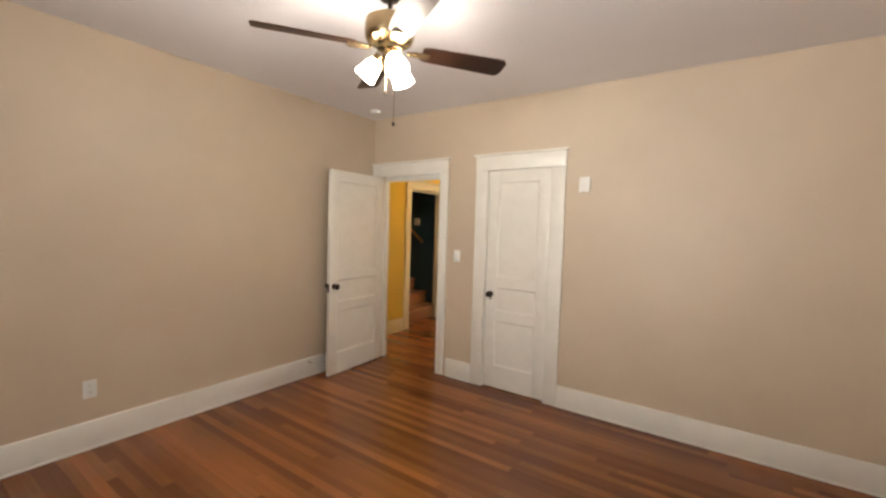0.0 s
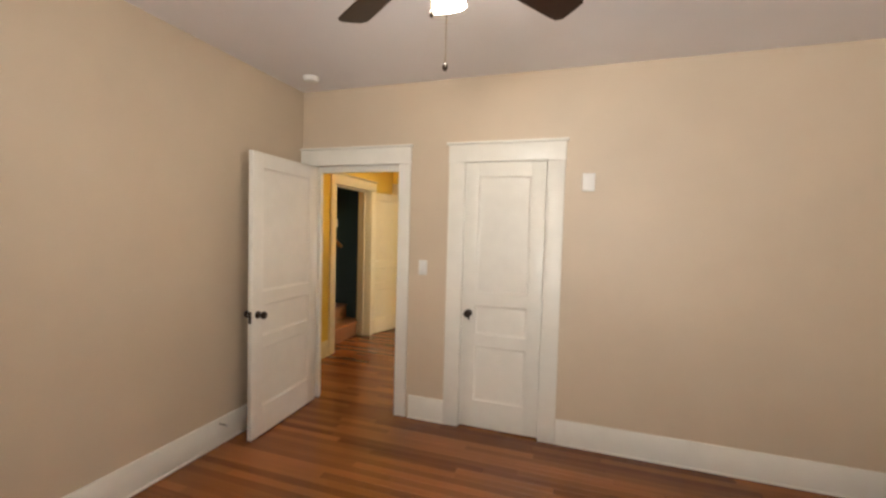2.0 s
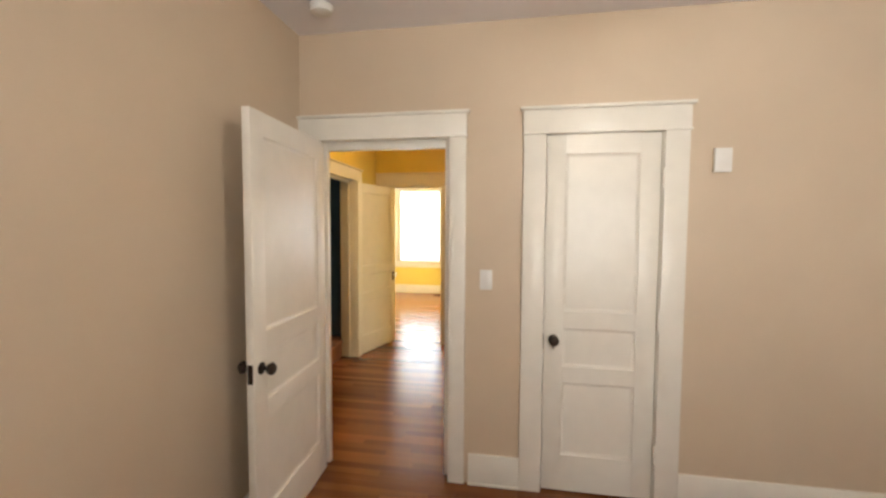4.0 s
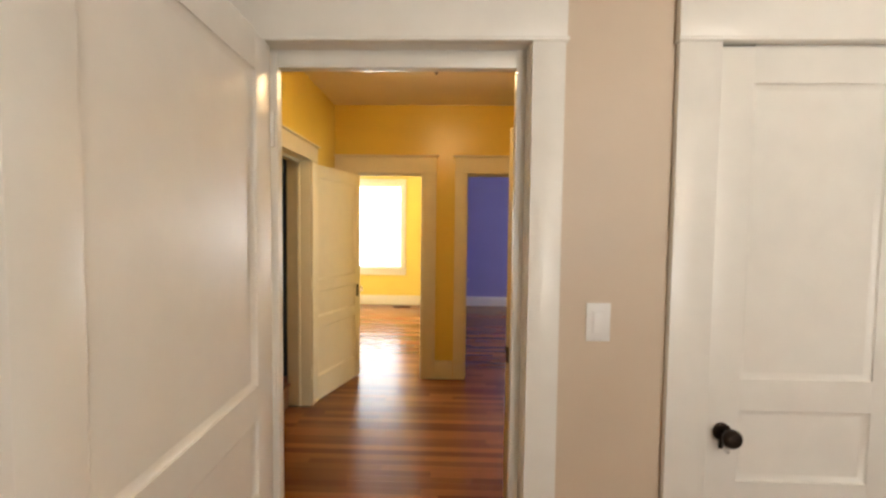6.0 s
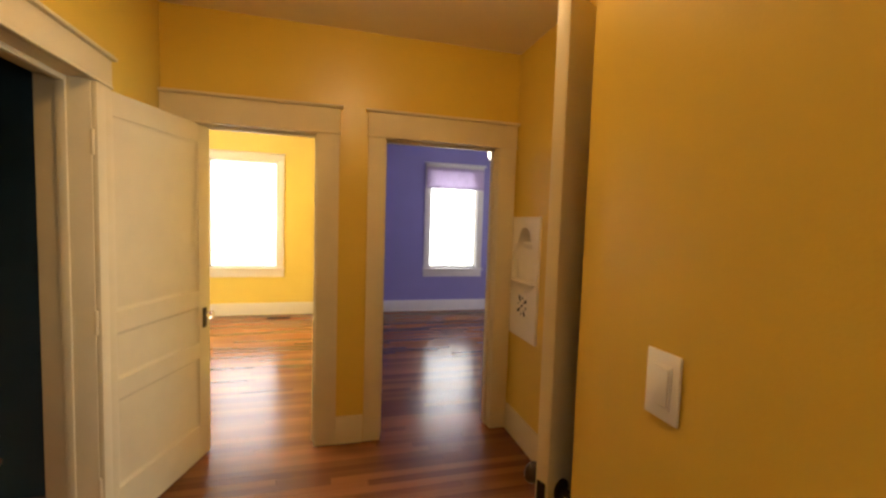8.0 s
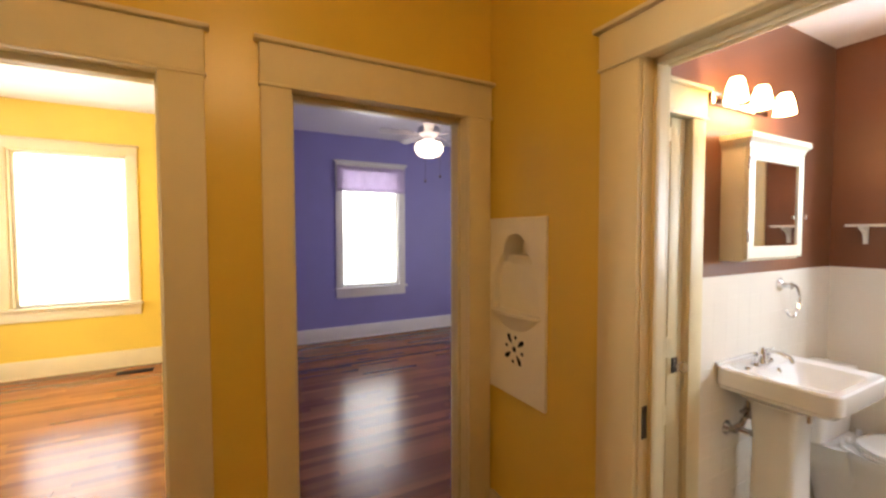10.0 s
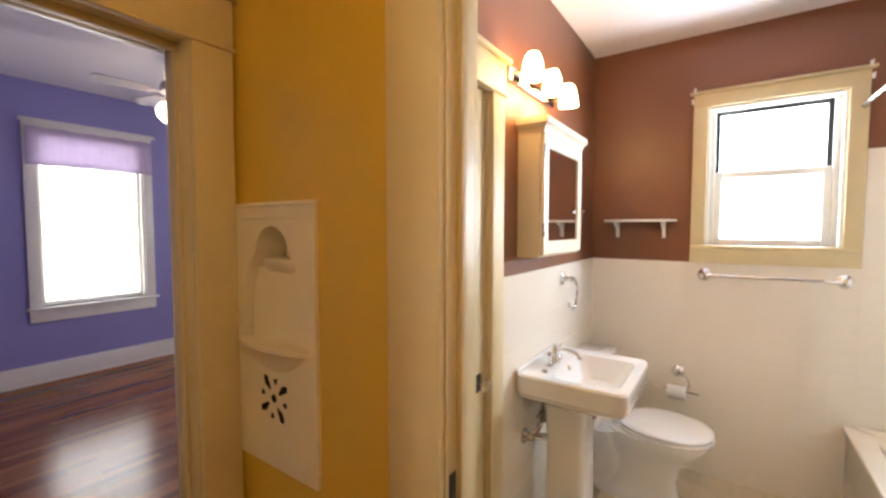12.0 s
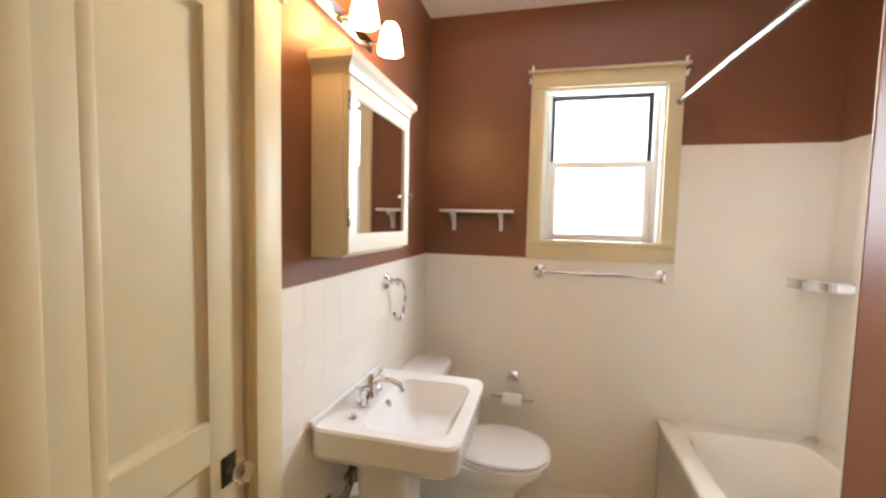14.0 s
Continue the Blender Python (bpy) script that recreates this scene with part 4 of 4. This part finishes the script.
for z in (0.09, 0.42):
    box_part("hinge", (0.001, 0.008, -D - 0.004, -D + 0.004, z, z + 0.055), STEEL, door, 0.001, "steel hinge")

van = thing("vanity_light", pose(0.138, 5.53, 2.095), "three-shade wall light with glowing glass shades", "wall light")
box_part("back_plate", (-0.25, 0.25, -0.018, 0, -0.028, 0.028), CHROME, van, 0.006)
for x in (-0.22, 0.0, 0.22):
    bm = bmesh.new()
    tube(bm, [(x, -0.02, 0), (x, -0.06, 0.0), (x, -0.095, 0.02), (x, -0.10, 0.055)], 0.008, 10)
    arm = part("arm", bm, CHROME, van)
    bm = bmesh.new()
    t = pose(x, -0.10, 0.06)
    loft(bm, [[t @ (p + Vector((0, 0, 0.0))) for p in r] for r in tulip(0.024, 0.045, 0.098, 24, 0.05)], (True, False))
    part("shade", bm, BATHGLASS, arm, "glowing frosted glass shade")

def curtain_bracket(m):
    b = thing("curtain_bracket", m, "tiny white curtain rod bracket on the window casing", "bracket", group="brackets on the bathroom window")
    box_part("plate", (-0.006, 0.006, -0.003, 0, -0.014, 0.014), WHITE, b, 0.001)
    bm = bmesh.new()
    tube(bm, [(0, -0.002, -0.004), (0, -0.022, -0.004), (0, -0.028, 0.0), (0, -0.029, 0.010)], 0.0024, 8)
    part("hook", bm, WHITE, b)


for y_, z_ in ((4.234, 2.260), (4.956, 2.260), (4.222, 2.205), (4.968, 2.205)):
    curtain_bracket(pose(1.198 if z_ < 2.25 else 1.178, y_, z_, 0, 0, -90))

shelf = thing("wall_shelf", pose(1.22, 5.232, 1.51, 0, 0, -90), "small white wall shelf on two brackets", "shelf")
box_part("board", (-0.198, 0.198, -0.115, 0, 0, 0.014), WHITE, shelf, 0.003)
for x in (-0.135, 0.13):
    bm = bmesh.new()
    pts = [(0, 0), (-0.095, 0), (-0.095, -0.014), (-0.05, -0.028), (-0.026, -0.055), (-0.02, -0.10), (0, -0.10)]
    loft(bm, [[(x + s, y, z) for y, z in pts] for s in (-0.009, 0.009)])
    part("bracket", bm, WHITE, shelf)


def flange(bm, x, y, z, m=None):
    lathe(bm, [(0.0, 0), (0.034, 0), (0.034, 0.008), (0.026, 0.014), (0.015, 0.022), (0.013, 0.045), (0.018, 0.052), (0.018, 0.060), (0.0, 0.066)], 20, (x, y, z), Matrix.Rotation(radians(90), 4, 'X'))


bar = thing("towel_bar", pose(1.213, 4.584, 1.20, 0, 0, -90), "chrome towel bar on the tiled wall", "towel bar")
bm = bmesh.new()
tube(bm, [(-0.31, -0.05, 0), (0.31, -0.05, 0)], 0.0095, 12)
part("bar", bm, CHROME, bar)
for x in (-0.3, 0.3):
    bm = bmesh.new()
    flange(bm, x, 0, 0)
    part("post", bm, CHROME, bar)

ring = thing("towel_ring", pose(0.575, 5.524, 1.195), "chrome open towel ring on the white tile", "towel ring")
bm = bmesh.new()
flange(bm, 0, 0, 0)
part("post", bm, CHROME, ring)
bm = bmesh.new()
tube(bm, [(-0.02, -0.052, 0.0)] + [(0.03 + 0.072 * math.cos(a), -0.054, -0.086 + 0.086 * math.sin(a)) for a in [math.pi / 2 - i * 0.26 for i in range(17)]], 0.0078, 10)
part("ring", bm, CHROME, ring)

tp = thing("toilet_paper_holder", pose(1.213, 5.005, 0.60, 0, 0, -90), "chrome paper holder with a white paper roll", "paper holder")
bm = bmesh.new()
flange(bm, 0, 0, 0)
part("post", bm, CHROME, tp)
bm = bmesh.new()
tube(bm, [(0, -0.055, 0.0)] + [(0.062 * math.sin(a), -0.06, -0.06 + 0.06 * math.cos(a)) for a in [0.3 + i * 0.25 for i in range(8)]], 0.005, 8)
part("ring", bm, CHROME, tp)
bm = bmesh.new()
tube(bm, [(-0.115, -0.065, -0.095), (0.115, -0.065, -0.105)], 0.005, 8)
part("arm", bm, CHROME, tp)
bm = bmesh.new()
mm = Matrix.Rotation(radians(90), 4, 'Y')
lathe(bm, [(0.02, -0.05), (0.036, -0.05), (0.038, -0.048), (0.038, 0.048), (0.036, 0.05), (0.02, 0.05)], 28, (0, -0.065, -0.112), mm)
part("paper_roll", bm, PAPER, tp, "white paper roll")

# pedestal sink
sk = thing("pedestal_sink", pose(0.228, 5.524, 0), "white porcelain pedestal sink with square basin", "sink")
P = 13.0
bm = bmesh.new()
cx, cy = 0.0, -0.228
rings = [ring_pts(cx, cy + 0.03, 0.70, 0.17, 0.15, 48, 5), ring_pts(cx, cy + 0.02, 0.735, 0.225, 0.19, 48, 7), ring_pts(cx, cy + 0.01, 0.742, 0.243, 0.217, 48, P),
         ring_pts(cx, cy, 0.758, 0.250, 0.224, 48, P), ring_pts(cx, cy, 0.764, 0.260, 0.228, 48, P), ring_pts(cx, cy, 0.838, 0.262, 0.228, 48, P),
         ring_pts(cx, cy, 0.846, 0.256, 0.222, 48, P), ring_pts(cx, cy - 0.002, 0.844, 0.236, 0.21, 48, P), ring_pts(cx, cy - 0.045, 0.838, 0.205, 0.14, 48, 7),
         ring_pts(cx, cy - 0.045, 0.80, 0.185, 0.125, 48, 6), ring_pts(cx, cy - 0.045, 0.745, 0.14, 0.09, 48, 4), ring_pts(cx, cy - 0.045, 0.725, 0.03, 0.03, 48, 2)]
loft(bm, rings)
part("basin", bm, PORC, sk)
box_part("backsplash", (-0.255, 0.255, -0.02, -0.001, 0.84, 0.862), PORC, sk, 0.006)
bm = bmesh.new()
loft(bm, [ring_pts(0, -0.17, z, rx, ry, 40, p) for z, rx, ry, p in ((0.001, 0.135, 0.115, 8), (0.05, 0.135, 0.115, 8), (0.075, 0.115, 0.10, 7), (0.11, 0.105, 0.09, 7), (0.5, 0.098, 0.085, 7), (0.66, 0.11, 0.095, 7), (0.71, 0.15, 0.12, 6))])
part("pedestal", bm, PORC, sk)
fc = part("faucet", (lambda b: (lathe(b, [(0.0, 0), (0.03, 0), (0.03, 0.01), (0.022, 0.022), (0.018, 0.06), (0.012, 0.075), (0, 0.08)], 20, (0, -0.085, 0.842)), b)[1])(bmesh.new()), CHROME, sk, "chrome two-handle faucet")
bm = bmesh.new()
tube(bm, [(0, -0.085, 0.885), (0.0, -0.12, 0.905), (0.0, -0.165, 0.905), (0.0, -0.195, 0.895), (0, -0.205, 0.872)], [0.013, 0.012, 0.011, 0.010, 0.011], 12)
part("spout", bm, CHROME, fc)
for s in (-1, 1):
    bm = bmesh.new()
    lathe(bm, [(0.0, 0), (0.022, 0), (0.020, 0.012), (0.010, 0.02), (0.010, 0.045), (0, 0.048)], 16, (s * 0.06, -0.085, 0.842))
    tube(bm, [(s * 0.035, -0.085, 0.887), (s * 0.092, -0.092, 0.905)], 0.006, 8)
    tube(bm, [(s * 0.06, -0.112, 0.893), (s * 0.062, -0.06, 0.893)], 0.005, 8)
    part("handle", bm, CHROME, fc)
bm = bmesh.new()
lathe(bm, [(0.0, 0), (0.014, 0), (0.012, 0.008), (0, 0.01)], 14, (-0.16, -0.10, 0.842))
tube(bm, [(-0.16, -0.10, 0.85), (-0.18, -0.105, 0.853)], 0.004, 8)
part("soap_stud", bm, CHROME, sk)
bm = bmesh.new()
lathe(bm, [(0.012, 0), (0.014, 0.0), (0.012, 0.004), (0, 0.004)], 16, (0.0, -0.155, 0.825), Matrix.Rotation(radians(60), 4, 'X'))
part("overflow", bm, CHROME, sk)
bm = bmesh.new()
tube(bm, [(0, -0.27, 0.72), (0, -0.27, 0.62)], 0.016, 12)
part("drain", bm, CHROME, sk)
bm = bmesh.new()
tube(bm, [(-0.06, -0.06, 0.70), (-0.07, -0.06, 0.60), (-0.10, -0.05, 0.545), (-0.13, -0.03, 0.525), (-0.14, 0.0, 0.52)], 0.012, 10)
lathe(bm, [(0.0, 0), (0.036, 0), (0.036, 0.006), (0.018, 0.02), (0.014, 0.05), (0, 0.052)], 18, (-0.14, 0.0, 0.52), Matrix.Rotation(radians(90), 4, 'X'))
lathe(bm, [(0.0, -0.025), (0.018, -0.025), (0.018, 0.025), (0, 0.025)], 12, (-0.07, -0.06, 0.60))
tube(bm, [(-0.125, -0.06, 0.615), (-0.025, -0.06, 0.615)], 0.011, 8)
tube(bm, [(-0.12, -0.075, 0.585), (-0.08, -0.055, 0.60)], 0.008, 8)
part("supply_valve", bm, TARNISH, sk, "tarnished dark metal water valve and pipe")
bm = bmesh.new()
tube(bm, [(-0.10, -0.03, 0.51), (-0.06, -0.08, 0.50), (-0.02, -0.10, 0.47), (-0.01, -0.10, 0.42)], 0.017, 12)
part("waste_pipe", bm, CHROME, sk)
# toilet
to = thing("toilet", pose(0.80, 5.524, 0), "white porcelain toilet with its lid closed", "toilet")
bm = bmesh.new()
loft(bm, [ring_pts(0, -0.105, z, rx, ry, 40, 7) for z, rx, ry in ((0.36, 0.17, 0.07), (0.385, 0.195, 0.09), (0.55, 0.21, 0.098), (0.705, 0.215, 0.10))])
part("tank", bm, PORC, to)
bm = bmesh.new()
loft(bm, [ring_pts(0, -0.107, z, rx, ry, 40, 7) for z, rx, ry in ((0.706, 0.222, 0.106), (0.725, 0.226, 0.108), (0.738, 0.220, 0.103), (0.742, 0.20, 0.09))])
part("tank_lid", bm, PORC, to)
bm = bmesh.new()
tube(bm, [(-0.15, -0.205, 0.65), (-0.15, -0.22, 0.65), (-0.09, -0.225, 0.64)], 0.007, 8)
part("flush_lever", bm, CHROME, to)
bm = bmesh.new()
loft(bm, [ring_pts(0, cy_, z, rx, ry, 40, p) for z, cy_, rx, ry, p in ((0.001, -0.36, 0.115, 0.22, 3.2), (0.03, -0.36, 0.115, 0.22, 3.2), (0.06, -0.37, 0.10, 0.20, 2.8), (0.14, -0.38, 0.088, 0.18, 2.6),
         (0.22, -0.40, 0.100, 0.185, 2.4), (0.28, -0.425, 0.135, 0.212, 2.3), (0.33, -0.45, 0.168, 0.238, 2.3), (0.36, -0.46, 0.182, 0.25, 2.3), (0.385, -0.465, 0.186, 0.252, 2.3), (0.388, -0.465, 0.17, 0.235, 2.3))])
part("bowl", bm, PORC, to)
bm = bmesh.new()
loft(bm, [ring_pts(0, y_, z, rx_, ry_, 32, 3.0) for z, y_, rx_, ry_ in ((0.03, -0.23, 0.085, 0.12), (0.16, -0.21, 0.085, 0.13), (0.26, -0.18, 0.11, 0.14), (0.33, -0.17, 0.145, 0.15), (0.372, -0.16, 0.17, 0.14))])
part("bowl_neck", bm, PORC, to)
for nm, z0, z1, g in (("seat", 0.389, 0.408, 0.004), ("lid", 0.4095, 0.432, 0.0)):
    bm = bmesh.new()
    loft(bm, [ring_pts(0, -0.497, z0, 0.186 + g, 0.218 + g, 44, 2.3), ring_pts(0, -0.497, (z0 + z1) / 2, 0.190 + g, 0.222 + g, 44, 2.3), ring_pts(0, -0.497, z1 - 0.005, 0.184 + g, 0.215 + g, 44, 2.3), ring_pts(0, -0.497, z1, 0.155, 0.185, 44, 2.3)])
    part(nm, bm, PORC, to, "closed white toilet " + nm)
for x in (-0.07, 0.07):
    bm = bmesh.new()
    lathe(bm, [(0.0, 0), (0.014, 0), (0.012, 0.03), (0, 0.034)], 14, (x, -0.255, 0.40))
    part("hinge_cap", bm, PORC, to)

# bathtub and its tiled ledge
tub = thing("bathtub", pose(0.0, 3.566, 0), "cream-white built-in bathtub with a flat rolled rim", "bathtub")
X0, X1, Y1, RZ = 0.008, 1.212, 0.705, 0.472
bm = bmesh.new()
mx, my = (X0 + X1) / 2, Y1 / 2
rx, ry = (X1 - X0) / 2, Y1 / 2
loft(bm, [ring_pts(mx, my, z, a, b, 64, p) for z, a, b, p in ((0.002, rx - 0.012, ry - 0.012, 40), (RZ - 0.05, rx - 0.010, ry - 0.010, 40), (RZ - 0.035, rx, ry, 30), (RZ - 0.008, rx, ry, 30), (RZ, rx - 0.008, ry - 0.008, 26),
          (RZ, rx - 0.11, ry - 0.085, 8), (RZ - 0.02, rx - 0.13, ry - 0.10, 7), (RZ - 0.22, rx - 0.19, ry - 0.13, 5), (RZ - 0.34, rx - 0.27, ry - 0.17, 4), (RZ - 0.36, rx - 0.36, ry - 0.23, 3))])
part("shell", bm, ENAMEL, tub)
bm = bmesh.new()
lathe(bm, [(0.0, 0), (0.03, 0), (0.026, 0.004), (0, 0.005)], 18, (0.42, my, RZ - 0.36))
part("drain", bm, CHROME, tub)

rod = thing("shower_rod", pose(0.0, 4.247, 2.07), "pale metal shower curtain rod above the bathtub", "shower rod")
bm = bmesh.new()
tube(bm, [(0.01, -0.045, 0), (0.62, -0.012, 0), (1.215, 0.0, 0)], 0.0135, 16)
part("pole", bm, STEEL, rod)
bm = bmesh.new()
tube(bm, [(0.60, -0.0135, 0), (0.63, -0.012, 0)], 0.0150, 16)
part("collar", bm, STEEL, rod)
for x, y, s in ((0.0, -0.047, 1), (1.22, 0.0, -1)):
    bm = bmesh.new()
    lathe(bm, [(0.0, 0), (0.026, 0), (0.024, 0.012), (0.015, 0.02), (0, 0.021)], 20, (x, y, 0), Matrix.Rotation(radians(90 * s), 4, 'Y'))
    part("end_cap", bm, STEEL, rod)

soap = thing("corner_soap_basket", pose(1.213, 3.567, 1.185), "chrome wire corner soap basket on the tile", "soap dish")
bm = bmesh.new()
pts = [(-0.005, 0.17), (-0.06, 0.16), (-0.11, 0.12), (-0.16, 0.07), (-0.18, 0.005)]
for z, r in ((0.0, 0.004), (0.04, 0.005)):
    tube(bm, [(x, y, z) for x, y in pts], r, 8)
part("rail", bm, CHROME, soap)
bm = bmesh.new()
inner = [(x * 0.985 + 0.0, y * 0.985) for x, y in pts]
loft(bm, [[(x, y, z) for x, y in pts[::1]] + [(x, y, z) for x, y in inner[::-1]] for z in (0.002, 0.038)])
part("band", bm, CHROME, soap)
bm = bmesh.new()
lo = [bm.verts.new((x, y, -0.003)) for x, y in [(-0.003, 0.003)] + pts]
hi = [bm.verts.new((x, y, 0.001)) for x, y in [(-0.003, 0.003)] + pts]
bm.faces.new(lo)
bm.faces.new(hi)
for i in range(len(lo)):
    bm.faces.new((lo[i], lo[(i + 1) % len(lo)], hi[(i + 1) % len(lo)], hi[i]))
part("tray", bm, CHROME, soap)


# ---- floor boards, bathroom tiles: the pieces ----
def plank_mesh(length):
    bm = bmesh.new()
    w, b, t = 0.0572 / 2, 0.0007, 0.012
    prof = [(-w + 0.0004, -t), (-w + 0.0004, -b), (-w + 0.0004 + b, 0), (w - 0.0004 - b, 0), (w - 0.0004, -b), (w - 0.0004, -t)]
    loft(bm, [[(0.0, y, z) for y, z in prof], [(length - 0.0012, y, z) for y, z in prof]])
    return mesh_of("board", bm, FLOORWOOD, 0)


LENGTHS = [round(0.45 + 0.15 * i, 2) for i in range(11)]
shared = {ln: plank_mesh(ln) for ln in LENGTHS}
rnd = random.Random(7)
AREAS = (("bedroom", -2.655, 1.62, -1.82, 3.32), ("hall", -3.13, -0.90, 3.32, 6.13), ("threshold", -3.31, -3.13, 4.60, 5.38), ("yellow", -5.18, -2.06, 6.13, 10.1), ("purple", -1.98, 2.28, 6.13, 10.1))
rest = bmesh.new()
single = 0
for nm, x0, x1, y0, y1 in AREAS:
    k0, k1 = math.ceil(y0 / 0.0572), math.floor(y1 / 0.0572) + 1
    for k in range(k0, k1):
        y = k * 0.0572
        x = x0 - rnd.uniform(0, 0.5)
        while x < x1:
            ln = rnd.choice(LENGTHS)
            a, b = max(x, x0), min(x + ln, x1)
            near = nm == "hall" or (nm == "bedroom" and y > 2.2 and x < -0.3)
            if near and single < 300 and a == x and b == x + ln:
                ob = new("floor_board", shared[ln])
                ob.location = (x, y, 0)
                ob.parent = floor
                single += 1
            elif b - a > 0.01:
                w, c, t = 0.0572 / 2 - 0.0001, 0.0001, 0.012
                prof = [(-w, -t), (-w, -c), (-w + c, 0), (w - c, 0), (w, -c), (w, -t)]
                r0 = [rest.verts.new((a, y + p, z)) for p, z in prof]
                r1 = [rest.verts.new((b - 0.0012, y + p, z)) for p, z in prof]
                for i in range(6):
                    rest.faces.new((r0[i], r0[(i + 1) % 6], r1[(i + 1) % 6], r1[i]))
                rest.faces.new(r0[::-1])
                rest.faces.new(r1)
            x += ln
ob = new("floor_boards", mesh_of("floor_boards", rest, FLOORWOOD, 0))
ob.parent = floor
ob["kind"] = "stuff"

S = 0.152
bm = bmesh.new()
bx(bm, 0.0008, S - 0.0008, 0.0008, S - 0.0008, -0.004, 0.0, 0.001, 1)
ft = mesh_of("floor_tile", bm, BATHFLOOR, 0)
for i in range(-6, 9):
    for j in range(0, 10):
        x, y = 0.006 + i * S, 4.262 + j * S - 0.455
        if -0.84 - 0.02 < x and x + S < 1.3 and y + S < 5.70:
            ob = new("floor_tile", ft)
            ob.location = (x, y, 0)
            ob.parent = bath_floor

TS = 0.108
meshes = {}
for axis, side in (("x", -1), ("x", 1), ("y", -1), ("y", 1)):
    bm = bmesh.new()
    lo, hi = sorted((0.0, side * 0.0012))
    q = (0.0003, TS - 0.0003)
    bx(bm, *((lo, hi, *q) if axis == "x" else (*q, lo, hi)), *q, 0.0004, 1)
    meshes[axis, side] = mesh_of("wall_tile", bm, TILE, 0)
for base, axis, p, side, a0, a1, z0, z1 in pieces:
    rows = int((z1 - z0) / TS + 0.999)
    cols = int((a1 - a0) / TS + 0.999)
    join = bmesh.new()
    count = 0
    for r in range(rows):
        zt_ = z1 - r * TS
        for c in range(cols):
            a = a1 - (c + 1) * TS if axis == "x" else a0 + c * TS
            full = zt_ - TS >= z0 - 1e-6 and a >= a0 - 1e-6 and a + TS <= a1 + 1e-6
            if full:
                ob = new("wall_tile", meshes[axis, side])
                ob.location = (p, a, zt_ - TS) if axis == "x" else (a, p, zt_ - TS)
                ob.parent = base
            else:
                q = (max(a, a0) + 0.0005, min(a + TS, a1) - 0.0005)
                zq = (max(zt_ - TS, z0) + 0.0005, zt_ - 0.0005)
                if q[1] - q[0] > 0.004 and zq[1] - zq[0] > 0.004:
                    lo, hi = sorted((p, p + side * 0.0012))
                    bx(join, *((lo, hi, *q) if axis == "x" else (*q, lo, hi)), *zq)
    if len(join.faces):
        ob = new("cut_tiles", mesh_of("cut_tiles", join, TILE, 0))
        ob.parent = base
    else:
        join.free()
